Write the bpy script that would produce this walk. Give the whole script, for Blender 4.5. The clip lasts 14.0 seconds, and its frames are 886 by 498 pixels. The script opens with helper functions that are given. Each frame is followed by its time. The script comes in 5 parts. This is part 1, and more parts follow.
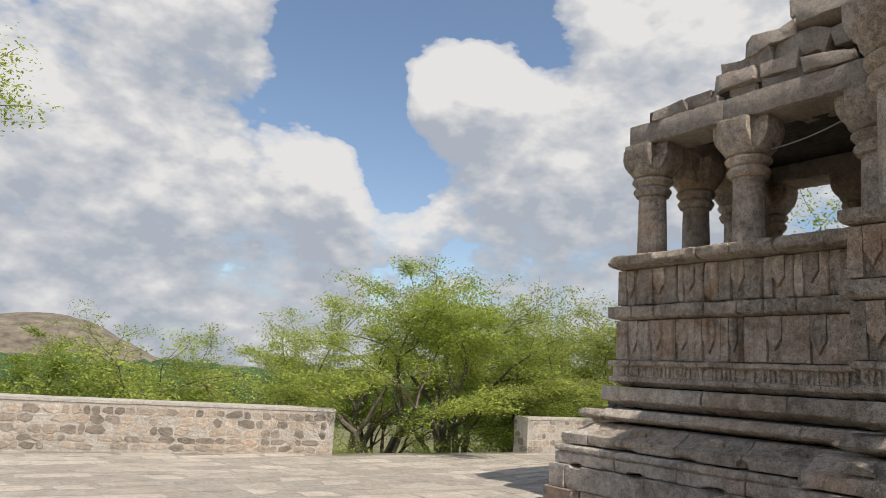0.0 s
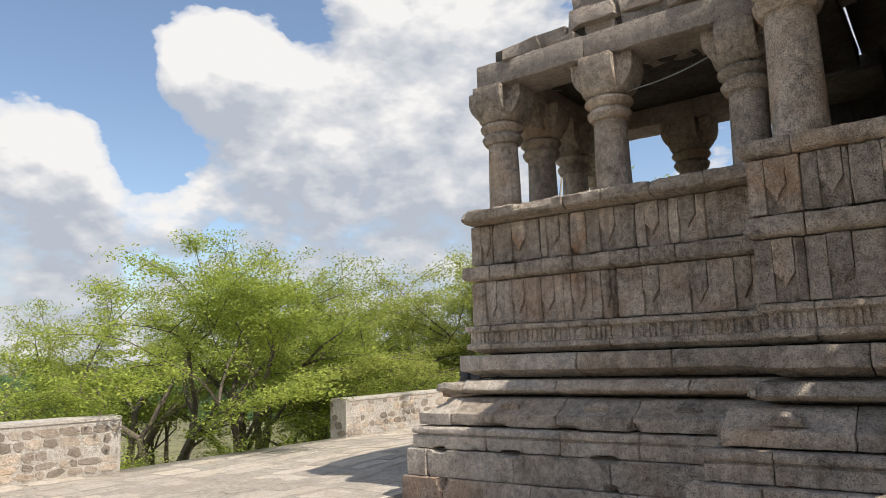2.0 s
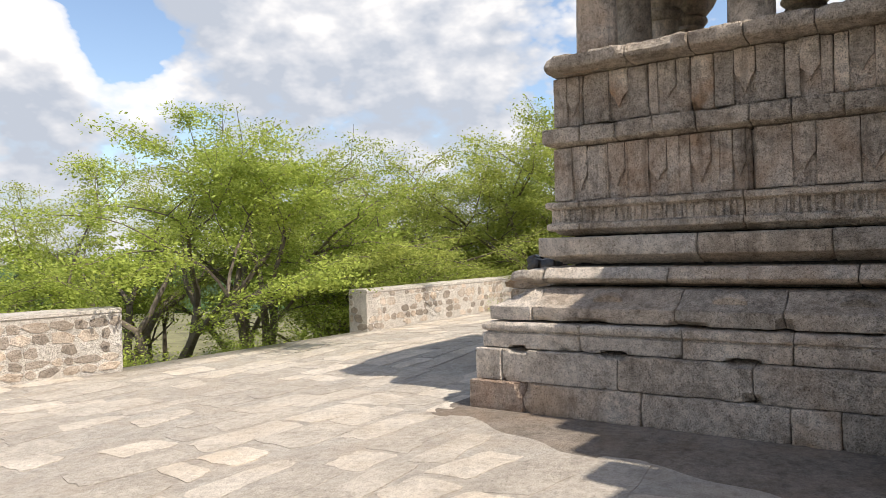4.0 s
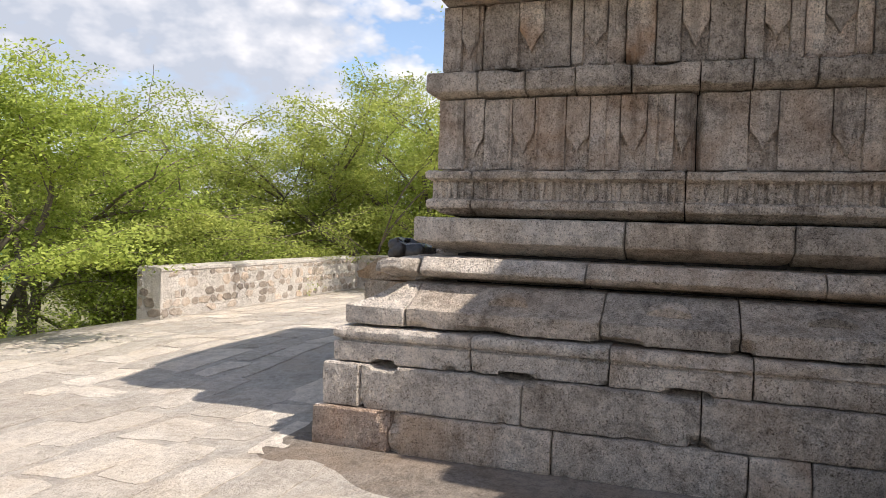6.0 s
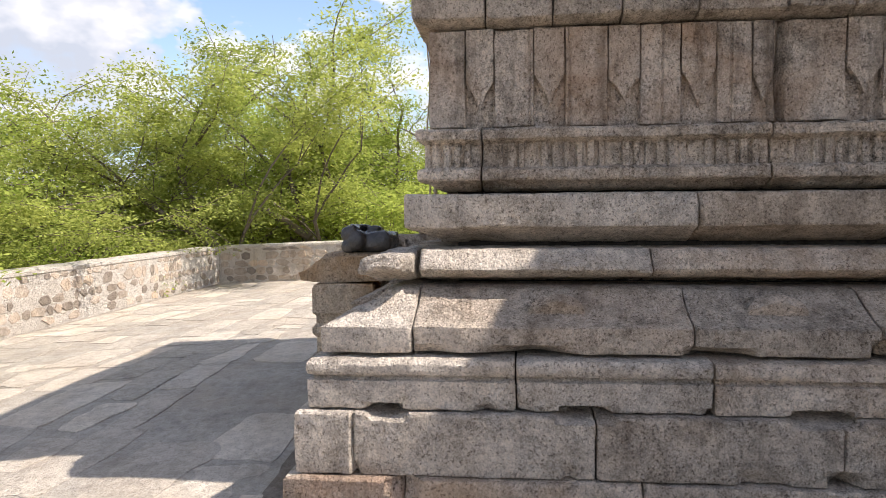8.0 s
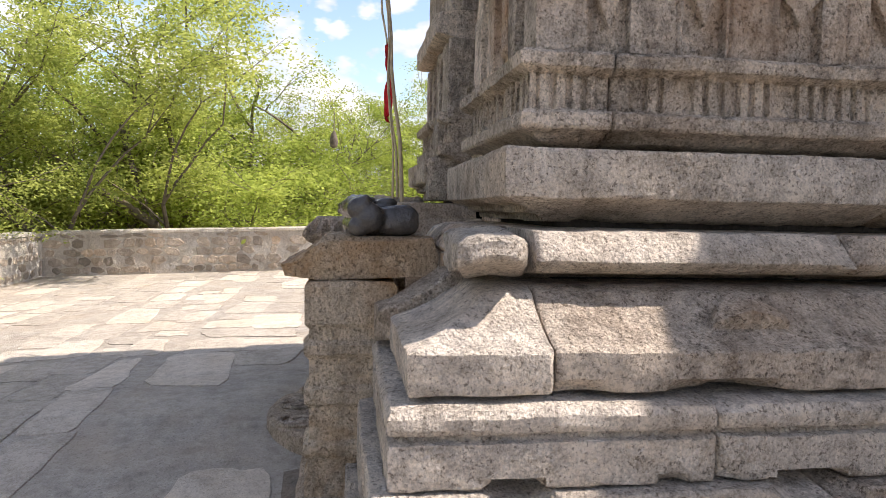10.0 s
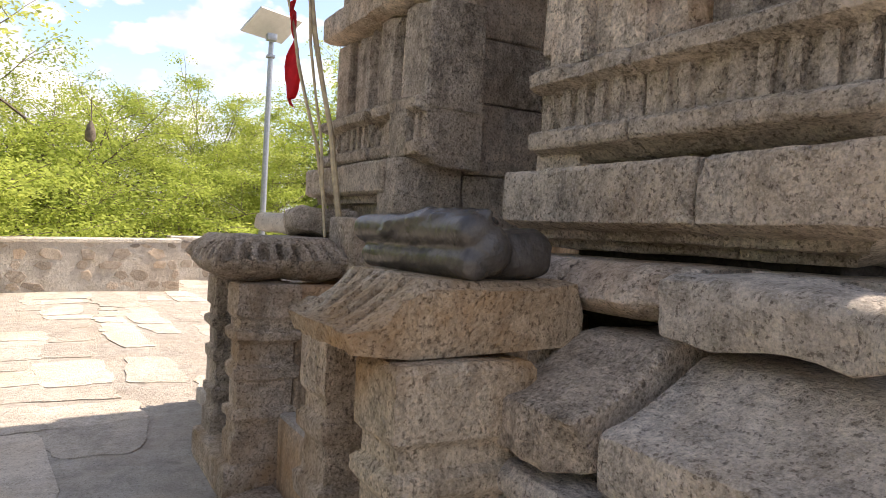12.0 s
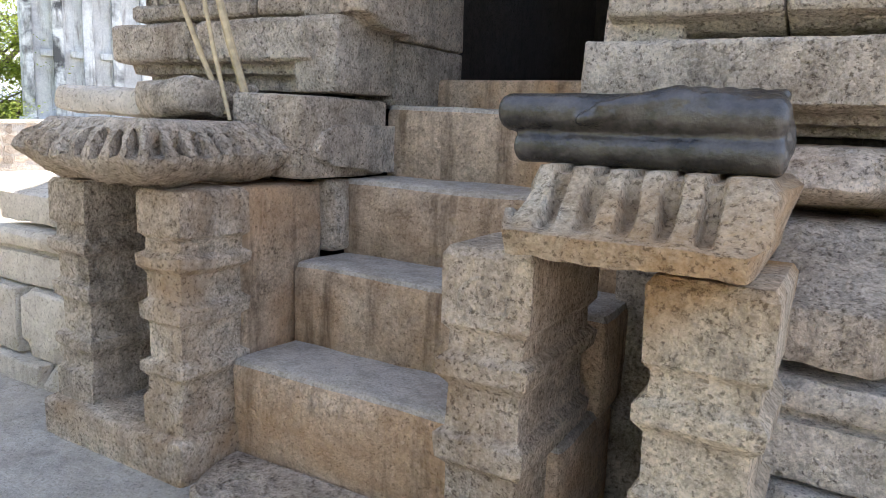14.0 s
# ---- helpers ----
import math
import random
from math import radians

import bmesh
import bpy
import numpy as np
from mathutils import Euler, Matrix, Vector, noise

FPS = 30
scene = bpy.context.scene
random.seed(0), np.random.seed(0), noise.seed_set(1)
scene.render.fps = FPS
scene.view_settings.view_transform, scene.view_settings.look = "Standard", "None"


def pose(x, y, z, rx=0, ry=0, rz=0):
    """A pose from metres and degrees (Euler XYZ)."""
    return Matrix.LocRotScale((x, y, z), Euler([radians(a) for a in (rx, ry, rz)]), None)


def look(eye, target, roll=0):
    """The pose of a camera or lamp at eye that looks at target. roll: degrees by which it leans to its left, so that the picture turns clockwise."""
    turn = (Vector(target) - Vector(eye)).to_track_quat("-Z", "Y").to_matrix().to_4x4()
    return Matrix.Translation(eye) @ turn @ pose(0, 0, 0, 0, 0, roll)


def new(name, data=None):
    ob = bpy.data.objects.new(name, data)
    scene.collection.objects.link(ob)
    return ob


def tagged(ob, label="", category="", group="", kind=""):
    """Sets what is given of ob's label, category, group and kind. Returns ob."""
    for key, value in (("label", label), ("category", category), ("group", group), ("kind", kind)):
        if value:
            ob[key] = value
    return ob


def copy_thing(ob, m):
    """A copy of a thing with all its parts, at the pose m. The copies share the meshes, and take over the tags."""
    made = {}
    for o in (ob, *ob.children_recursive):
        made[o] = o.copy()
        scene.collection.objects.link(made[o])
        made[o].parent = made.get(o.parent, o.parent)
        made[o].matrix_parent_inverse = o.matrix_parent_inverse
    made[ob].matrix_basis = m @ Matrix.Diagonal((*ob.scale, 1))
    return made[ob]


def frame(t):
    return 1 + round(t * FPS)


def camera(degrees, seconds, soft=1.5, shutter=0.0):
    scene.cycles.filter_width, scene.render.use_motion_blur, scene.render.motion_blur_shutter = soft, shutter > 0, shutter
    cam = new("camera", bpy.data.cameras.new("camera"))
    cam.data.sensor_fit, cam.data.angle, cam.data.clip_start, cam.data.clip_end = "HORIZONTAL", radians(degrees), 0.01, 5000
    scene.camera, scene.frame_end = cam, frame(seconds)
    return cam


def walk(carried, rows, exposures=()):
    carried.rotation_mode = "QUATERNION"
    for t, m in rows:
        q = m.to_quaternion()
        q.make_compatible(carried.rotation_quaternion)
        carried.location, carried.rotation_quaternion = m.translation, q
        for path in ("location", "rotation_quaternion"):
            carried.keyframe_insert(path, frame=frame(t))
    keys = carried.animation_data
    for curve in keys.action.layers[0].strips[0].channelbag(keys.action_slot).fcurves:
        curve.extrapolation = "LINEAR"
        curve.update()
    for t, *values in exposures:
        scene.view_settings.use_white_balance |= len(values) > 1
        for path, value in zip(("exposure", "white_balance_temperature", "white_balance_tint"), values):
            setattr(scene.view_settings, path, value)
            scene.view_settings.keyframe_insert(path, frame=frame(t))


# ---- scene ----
cam = camera(63.8, 14.0, soft=0.75)
PATH = [
    (0, (0.426, 0.346, 1.431), (1.571, 1.947, 1.786), 3.7),
    (0.5, (0.549, 0.776, 1.394), (1.799, 2.322, 1.611), 4.3),
    (1, (0.602, 1.109, 1.371), (1.999, 2.53, 1.536), -1.2),
    (1.5, (0.626, 1.508, 1.405), (2.018, 2.924, 1.643), -0.7),
    (2, (0.764, 1.884, 1.444), (2.37, 3.037, 1.747), -1.7),
    (2.5, (1.008, 2.256, 1.413), (2.642, 3.377, 1.679), -2.4),
    (3, (1.13, 2.691, 1.349), (2.701, 3.928, 1.39), 0.2),
    (5.5, (2.453, 4.295, 1.384), (4.283, 5.101, 1.424), -1.7),
    (6, (2.767, 4.595, 1.365), (4.658, 5.244, 1.316), 1.9),
    (6.5, (2.966, 4.95, 1.364), (4.899, 5.444, 1.236), -0.5),
    (7, (3.286, 5.235, 1.358), (5.24, 5.661, 1.343), -2.0),
    (7.5, (3.576, 5.522, 1.353), (5.553, 5.821, 1.359), 0.8),
    (8, (3.842, 5.8, 1.37), (5.829, 6.003, 1.269), -0.5),
    (8.5, (4.119, 6.068, 1.349), (6.076, 6.482, 1.336), -1.6),
    (11, (5.81, 7.219, 1.234), (7.687, 6.538, 1.115), 2.9),
    (11.5, (6.214, 7.382, 1.241), (8.088, 6.687, 1.161), 2.0),
    (12, (6.513, 7.602, 1.247), (8.263, 6.634, 1.203), 3.2),
    (12.5, (6.783, 7.785, 1.266), (8.45, 6.684, 1.165), -0.7),
    (13, (7.104, 7.937, 1.266), (8.642, 6.663, 1.176), -3.5),
    (13.5, (7.434, 8.093, 1.235), (8.69, 6.54, 1.124), 1.4),
    (14, (7.732, 8.242, 1.216), (8.728, 6.542, 0.872), 2.4),
]
EXPOSE = [(0, 0.0, 6700, 10), (0.5, -0.1, 6700, 10), (1, 0.28, 6700, 10), (1.5, 0.08, 6700, 10), (2, 0.24, 6700, 10), (2.5, 0.3, 6700, 10), (3, 0.38, 6800, 10), (5.5, 0.52, 6600, 13), (7, 0.68, 6650, 13), (8.5, 0.77, 6700, 15), (11, 0.96, 6950, 16), (12, 1.05, 7200, 17),
          (12.5, 1.08, 7250, 17), (13, 1.14, 7200, 18), (13.5, 1.45, 6600, 13), (14, 2.1, 6350, 12)]
walk(cam, [(t, look(eye, target, roll)) for t, eye, target, roll in PATH], EXPOSE)

# ---------------------------------------------------------------- light
world = bpy.data.worlds.new("World")
scene.world = world
world.use_nodes = True
SUN_DIR = Vector((0.09, 1.0, -1.5)).normalized()          # the way the sunlight travels


def N(nt, kind, **kw):
    n = nt.nodes.new(kind)
    for k, v in kw.items():
        if k == "inputs":
            for name, val in v.items():
                n.inputs[name].default_value = val
        elif k == "operation":
            n.operation = v
        elif k == "sky_type":
            n.sky_type = v
        elif k == "data_type":
            n.data_type = v
        elif k == "blend_type":
            n.blend_type = v
        elif k == "feature":
            n.feature = v
    return n


def math_node(nt, op, a, b=None, clamp=False):
    n = nt.nodes.new("ShaderNodeMath")
    n.operation = op
    n.use_clamp = clamp
    for i, v in enumerate((a, b)):
        if v is None:
            continue
        if isinstance(v, (int, float)):
            n.inputs[i].default_value = v
        else:
            nt.links.new(v, n.inputs[i])
    return n.outputs[0]


def ramp(nt, fac, stops):
    n = nt.nodes.new("ShaderNodeValToRGB")
    els = n.color_ramp.elements
    while len(els) < len(stops):
        els.new(0.5)
    for e, (p, c) in zip(els, stops):
        e.position = p
        e.color = (c, c, c, 1) if isinstance(c, (int, float)) else (*c, 1)
    nt.links.new(fac, n.inputs[0])
    return n.outputs[0]


def noise_tex(nt, vec, scale, detail=4.0, rough=0.55, distortion=0.0):
    n = nt.nodes.new("ShaderNodeTexNoise")
    n.inputs["Scale"].default_value = scale
    n.inputs["Detail"].default_value = detail
    n.inputs["Roughness"].default_value = rough
    n.inputs["Distortion"].default_value = distortion
    nt.links.new(vec, n.inputs["Vector"])
    return n.outputs["Fac"]


def build_sky():
    nt = world.node_tree
    nt.nodes.clear()
    out = nt.nodes.new("ShaderNodeOutputWorld")
    sky = nt.nodes.new("ShaderNodeTexSky")
    sky.sky_type = "NISHITA"
    sky.sun_disc = False
    to_sun = -SUN_DIR
    sky.sun_elevation = math.asin(to_sun.z)
    sky.sun_rotation = math.atan2(to_sun.x, to_sun.y)
    sky.air_density, sky.dust_density, sky.ozone_density = 1.0, 1.2, 1.5
    tc = nt.nodes.new("ShaderNodeTexCoord")
    sep = nt.nodes.new("ShaderNodeSeparateXYZ")
    nt.links.new(tc.outputs["Generated"], sep.inputs[0])
    # cumulus: billows gathered at the places of the clouds
    def cover(lift):
        mp = nt.nodes.new("ShaderNodeMapping")
        mp.inputs["Scale"].default_value = (1.0, 1.0, 1.7)
        mp.inputs["Location"].default_value = (SKY_SHIFT[0], SKY_SHIFT[1], SKY_SHIFT[2] + 1.7 * lift)
        nt.links.new(tc.outputs["Generated"], mp.inputs[0])
        at = nt.nodes.new("ShaderNodeVectorMath")
        at.operation = "ADD"
        nt.links.new(tc.outputs["Generated"], at.inputs[0])
        at.inputs[1].default_value = (0, 0, lift)
        vo = nt.nodes.new("ShaderNodeTexVoronoi")
        vo.feature = "SMOOTH_F1"
        vo.inputs["Scale"].default_value = 15.0
        vo.inputs["Detail"].default_value = 3.0
        vo.inputs["Roughness"].default_value = 0.55
        vo.inputs["Smoothness"].default_value = 0.35
        nt.links.new(mp.outputs[0], vo.inputs["Vector"])
        big = noise_tex(nt, mp.outputs[0], 3.2, 9.0, 0.58, 0.2)
        f = math_node(nt, "ADD", math_node(nt, "MULTIPLY", big, 0.62), math_node(nt, "MULTIPLY", vo.outputs["Distance"], -0.15))
        f = math_node(nt, "ADD", f, 0.298)
        for d, size, gain in CLOUDS:
            far = nt.nodes.new("ShaderNodeVectorMath")
            far.operation = "DISTANCE"
            nt.links.new(at.outputs[0], far.inputs[0])
            far.inputs[1].default_value = Vector(d).normalized()
            near = math_node(nt, "SUBTRACT", 1.5, math_node(nt, "MULTIPLY", far.outputs["Value"], 1.5 / size), clamp=True)
            f = math_node(nt, "ADD", f, math_node(nt, "MULTIPLY", near, gain))
        return f
    puff, above = cover(0.0), cover(0.055)
    low = math_node(nt, "MULTIPLY", ramp(nt, sep.outputs["Z"], [(0.0, 1.0), (0.30, 0.0)]), 0.11)
    mask = ramp(nt, math_node(nt, "ADD", puff, low), [(0.475, 0.0), (0.505, 0.60), (0.58, 1.0)])
    # sunlit heads, greyer undersides and thick middles
    lit = math_node(nt, "ADD", 0.56, math_node(nt, "MULTIPLY", math_node(nt, "SUBTRACT", puff, above), 2.1))
    lit = math_node(nt, "SUBTRACT", lit, math_node(nt, "MULTIPLY", low, 1.5))
    body = ramp(nt, lit, [(0.28, (0.58, 0.645, 0.755)), (0.52, (0.80, 0.835, 0.905)), (0.76, (1.10, 1.10, 1.11))])
    b1 = nt.nodes.new("ShaderNodeBackground")
    b1.inputs[1].default_value = 0.15
    nt.links.new(sky.outputs[0], b1.inputs[0])
    b2 = nt.nodes.new("ShaderNodeBackground")
    b2.inputs[1].default_value = 0.70
    nt.links.new(body, b2.inputs[0])
    mix = nt.nodes.new("ShaderNodeMixShader")
    nt.links.new(mask, mix.inputs[0])
    nt.links.new(b1.outputs[0], mix.inputs[1])
    nt.links.new(b2.outputs[0], mix.inputs[2])
    nt.links.new(mix.outputs[0], out.inputs[0])


SKY_SHIFT = (0.35, 0.1, 0.2)
# (direction, reach, gain): heaps of cloud, then clear sky between them
CLOUDS = [((0.15, 0.93, 0.33), 0.36, 0.16), ((0.22, 0.87, 0.44), 0.16, 0.12), ((0.405, 0.87, 0.275), 0.085, 0.20), ((0.45, 0.86, 0.22), 0.10, 0.14),
          ((0.535, 0.745, 0.40), 0.105, 0.22), ((0.59, 0.73, 0.345), 0.12, 0.20), ((0.495, 0.785, 0.38), 0.06, 0.16), ((0.64, 0.73, 0.24), 0.10, 0.08), ((0.545, 0.81, 0.205), 0.07, 0.12),
          ((0.72, 0.60, 0.36), 0.24, 0.12), ((0.82, 0.48, 0.32), 0.30, 0.12), ((0.70, 0.55, 0.45), 0.16, 0.08),
          ((0.405, 0.825, 0.40), 0.125, -0.28), ((0.45, 0.815, 0.37), 0.075, -0.22), ((0.36, 0.80, 0.48), 0.11, -0.18), ((0.47, 0.72, 0.51), 0.13, -0.16), ((0.505, 0.825, 0.275), 0.075, -0.22), ((0.61, 0.655, 0.445), 0.07, -0.18), ((0.53, 0.66, 0.53), 0.10, -0.14)]
build_sky()
sun = new("sun", bpy.data.lights.new("sun", "SUN"))
sun.data.energy, sun.data.angle, sun.data.color = 4.4, radians(0.53), (1.0, 0.95, 0.87)
sun.matrix_world = look((0, 0, 30), Vector((0, 0, 30)) + SUN_DIR)


# ---------------------------------------------------------------- materials
def stone(name, dark, light, tint, grain=1.0, stain=0.5, spread=0.5, rough=0.92, tint_amount=0.35, island=False, pit=70.0, pit_lo=0.56, pit_hi=0.63, floor=0.25):
    """Weathered granite: speckle, mottling, rain streaks, and a shade of its own for each stone."""
    m = bpy.data.materials.new(name)
    m.use_nodes = True
    nt = m.node_tree
    bsdf = nt.nodes["Principled BSDF"]
    geo = nt.nodes.new("ShaderNodeNewGeometry")
    pos = geo.outputs["Position"]
    info = nt.nodes.new("ShaderNodeObjectInfo")
    rnd = geo.outputs["Random Per Island"] if island else info.outputs["Random"]
    mott = noise_tex(nt, pos, 3.1, 6.0, 0.62, 0.4)
    patch = noise_tex(nt, pos, 17.0, 6.0, 0.66, 0.3)
    speck = noise_tex(nt, pos, 105.0, 3.0, 0.72)
    grit = noise_tex(nt, pos, 62.0, 4.0, 0.6)
    speck2 = noise_tex(nt, pos, pit, 4.0, 0.72)
    blotch = noise_tex(nt, pos, 9.0, 6.0, 0.7, 0.5)
    mp = nt.nodes.new("ShaderNodeMapping")
    mp.inputs["Scale"].default_value = (9.0, 9.0, 1.1)
    nt.links.new(pos, mp.inputs[0])
    streak = noise_tex(nt, mp.outputs[0], 1.0, 5.0, 0.65)
    f = math_node(nt, "ADD", math_node(nt, "MULTIPLY", ramp(nt, mott, [(0.34, 0.0), (0.66, 1.0)]), 0.46),
                  math_node(nt, "ADD", math_node(nt, "MULTIPLY", ramp(nt, speck, [(0.38, 0.0), (0.62, 1.0)]), 0.40), math_node(nt, "MULTIPLY", ramp(nt, patch, [(0.38, 0.0), (0.62, 1.0)]), 0.42)))
    c = nt.nodes.new("ShaderNodeMix")
    c.data_type = "RGBA"
    c.inputs["A"].default_value, c.inputs["B"].default_value = (*dark, 1), (*light, 1)
    nt.links.new(f, c.inputs["Factor"])
    # warm stain, stronger on some stones
    t = nt.nodes.new("ShaderNodeMix")
    t.data_type = "RGBA"
    t.inputs["B"].default_value = (*tint, 1)
    warm = noise_tex(nt, pos, 1.7, 5.0, 0.6, 0.6)
    amount = math_node(nt, "MULTIPLY", ramp(nt, warm, [(0.42, 0.0), (0.68, 1.0)]),
                       math_node(nt, "MULTIPLY", ramp(nt, rnd, [(0.2, floor), (0.95, 1.6)]), tint_amount), clamp=True)
    nt.links.new(amount, t.inputs["Factor"])
    nt.links.new(c.outputs["Result"], t.inputs["A"])
    # dark pits and weather streaks
    d = nt.nodes.new("ShaderNodeMix")
    d.data_type = "RGBA"
    d.blend_type = "MULTIPLY"
    d.inputs["B"].default_value = (0.20, 0.165, 0.135, 1)
    pits = ramp(nt, speck2, [(pit_lo, 0.0), (pit_hi, 1.0)])
    dirt = math_node(nt, "MAXIMUM", math_node(nt, "MULTIPLY", pits, min(1.0, 0.72 * grain)),
                     math_node(nt, "MAXIMUM", math_node(nt, "MULTIPLY", ramp(nt, streak, [(0.52, 0.0), (0.72, 1.0)]), stain),
                               math_node(nt, "MULTIPLY", ramp(nt, blotch, [(0.56, 0.0), (0.76, 1.0)]), 0.38 * grain)))
    nt.links.new(dirt, d.inputs["Factor"])
    nt.links.new(t.outputs["Result"], d.inputs["A"])
    hs = nt.nodes.new("ShaderNodeHueSaturation")
    nt.links.new(d.outputs["Result"], hs.inputs["Color"])
    nt.links.new(math_node(nt, "ADD", 1.0 - spread * 0.5, math_node(nt, "MULTIPLY", rnd, spread)), hs.inputs["Value"])
    nt.links.new(hs.outputs[0], bsdf.inputs["Base Color"])
    bsdf.inputs["Roughness"].default_value = rough
    bsdf.inputs["Specular IOR Level"].default_value = 0.25
    h = math_node(nt, "ADD", noise_tex(nt, pos, 15.0, 9.0, 0.70), math_node(nt, "MULTIPLY", pits, -0.15))
    h = math_node(nt, "ADD", h, math_node(nt, "MULTIPLY", ramp(nt, grit, [(0.36, 0.0), (0.60, 1.0)]), 0.16 * grain))
    b = nt.nodes.new("ShaderNodeBump")
    b.inputs["Strength"].default_value = min(1.0, 0.35 + 0.65 * grain)
    b.inputs["Distance"].default_value = 0.06
    nt.links.new(h, b.inputs["Height"])
    nt.links.new(b.outputs[0], bsdf.inputs["Normal"])
    return m


def plain(name, color, rough=0.6, metal=0.0, scale=12.0, vary=0.25, bump=0.2, coat=0.0):
    m = bpy.data.materials.new(name)
    m.use_nodes = True
    nt = m.node_tree
    bsdf = nt.nodes["Principled BSDF"]
    pos = nt.nodes.new("ShaderNodeNewGeometry").outputs["Position"]
    f = noise_tex(nt, pos, scale, 6.0, 0.65)
    c = nt.nodes.new("ShaderNodeMix")
    c.data_type = "RGBA"
    c.inputs["A"].default_value = (*[v * (1 - vary) for v in color], 1)
    c.inputs["B"].default_value = (*[min(1, v * (1 + vary)) for v in color], 1)
    nt.links.new(ramp(nt, f, [(0.3, 0.0), (0.7, 1.0)]), c.inputs["Factor"])
    nt.links.new(c.outputs["Result"], bsdf.inputs["Base Color"])
    bsdf.inputs["Roughness"].default_value = rough
    bsdf.inputs["Metallic"].default_value = metal
    bsdf.inputs["Coat Weight"].default_value = coat
    b = nt.nodes.new("ShaderNodeBump")
    b.inputs["Strength"].default_value = bump
    b.inputs["Distance"].default_value = 0.01
    nt.links.new(noise_tex(nt, pos, scale * 5, 4.0, 0.6), b.inputs["Height"])
    nt.links.new(b.outputs[0], bsdf.inputs["Normal"])
    return m


def leaf_material(name, c1, c2):
    m = bpy.data.materials.new(name)
    m.use_nodes = True
    nt = m.node_tree
    nt.nodes.clear()
    out = nt.nodes.new("ShaderNodeOutputMaterial")
    geo = nt.nodes.new("ShaderNodeNewGeometry")
    info = nt.nodes.new("ShaderNodeObjectInfo")
    clump = noise_tex(nt, geo.outputs["Position"], 0.9, 3.0, 0.6)
    f = math_node(nt, "ADD", math_node(nt, "MULTIPLY", geo.outputs["Random Per Island"], 0.45),
                  math_node(nt, "ADD", math_node(nt, "MULTIPLY", ramp(nt, clump, [(0.3, 0.0), (0.7, 1.0)]), 0.35), math_node(nt, "MULTIPLY", info.outputs["Random"], 0.2)))
    c = nt.nodes.new("ShaderNodeMix")
    c.data_type = "RGBA"
    c.inputs["A"].default_value, c.inputs["B"].default_value = (*c1, 1), (*c2, 1)
    nt.links.new(f, c.inputs["Factor"])
    dif = nt.nodes.new("ShaderNodeBsdfDiffuse")
    tra = nt.nodes.new("ShaderNodeBsdfTranslucent")
    nt.links.new(c.outputs["Result"], dif.inputs[0])
    br = nt.nodes.new("ShaderNodeHueSaturation")
    br.inputs["Value"].default_value = 1.3
    nt.links.new(c.outputs["Result"], br.inputs["Color"])
    nt.links.new(br.outputs[0], tra.inputs[0])
    mix = nt.nodes.new("ShaderNodeMixShader")
    mix.inputs[0].default_value = 0.45
    nt.links.new(dif.outputs[0], mix.inputs[1])
    nt.links.new(tra.outputs[0], mix.inputs[2])
    nt.links.new(mix.outputs[0], out.inputs[0])
    return m


M_GRANITE = stone("granite", (0.125, 0.10, 0.078), (0.80, 0.68, 0.555), (0.46, 0.30, 0.18), 0.92, 0.36, 0.45, tint_amount=0.45, pit_lo=0.555, pit_hi=0.625)
M_FINE = stone("worn_granite", (0.165, 0.128, 0.096), (0.80, 0.66, 0.52), (0.42, 0.265, 0.145), 0.85, 0.42, 0.3, tint_amount=0.8, pit=80.0, pit_lo=0.54, pit_hi=0.62)
M_PANEL = stone("panel_stone", (0.13, 0.105, 0.083), (0.78, 0.66, 0.54), (0.40, 0.235, 0.13), 0.88, 0.66, 0.6, tint_amount=0.65, pit_lo=0.555, pit_hi=0.625)
M_PINK = stone("pinkish_granite", (0.16, 0.115, 0.085), (0.66, 0.52, 0.41), (0.44, 0.25, 0.15), 1.0, 0.5, 0.2, tint_amount=0.6, floor=0.5)
M_PALE = stone("pale_granite", (0.21, 0.178, 0.145), (0.86, 0.755, 0.64), (0.56, 0.42, 0.28), 0.90, 0.22, 0.2, tint_amount=0.3)
# granite darkened in colour to hold the shade under the roof
M_INSIDE_SHADE = stone("inside_shade_granite", (0.035, 0.03, 0.026), (0.17, 0.145, 0.12), (0.12, 0.085, 0.06), 0.8, 0.6, 0.3)
M_BROWN = stone("brown_stone", (0.21, 0.152, 0.105), (0.74, 0.55, 0.385), (0.54, 0.30, 0.14), 0.7, 0.95, 0.2, tint_amount=0.85, pit=95.0, floor=0.55)
M_OCHRE = stone("ochre_granite", (0.24, 0.19, 0.14), (0.86, 0.71, 0.53), (0.55, 0.29, 0.10), 0.85, 0.35, 0.15, tint_amount=1.2, pit=78.0, pit_lo=0.54, pit_hi=0.62, floor=0.55)
# beige stone, paler than the granite
M_BEIGE = stone("beige_stone", (0.44, 0.375, 0.30), (0.74, 0.66, 0.56), (0.54, 0.40, 0.28), 0.6, 0.3, 0.2)
# near-black colour: shade of joints and hall inside, black stain on shrine cornice
M_SHADE_STAIN = stone("dark_shade_and_stain", (0.05, 0.042, 0.036), (0.11, 0.09, 0.075), (0.08, 0.06, 0.04), 0.8, 0.5, 0.1)
M_ROOF = stone("roof_stone", (0.27, 0.225, 0.19), (0.62, 0.535, 0.45), (0.52, 0.38, 0.27), 0.9, 0.3, 0.35)
M_PAVE = stone("paving_stone", (0.31, 0.268, 0.22), (0.62, 0.55, 0.465), (0.50, 0.40, 0.29), 0.5, 0.2, 0.42, tint_amount=0.35)
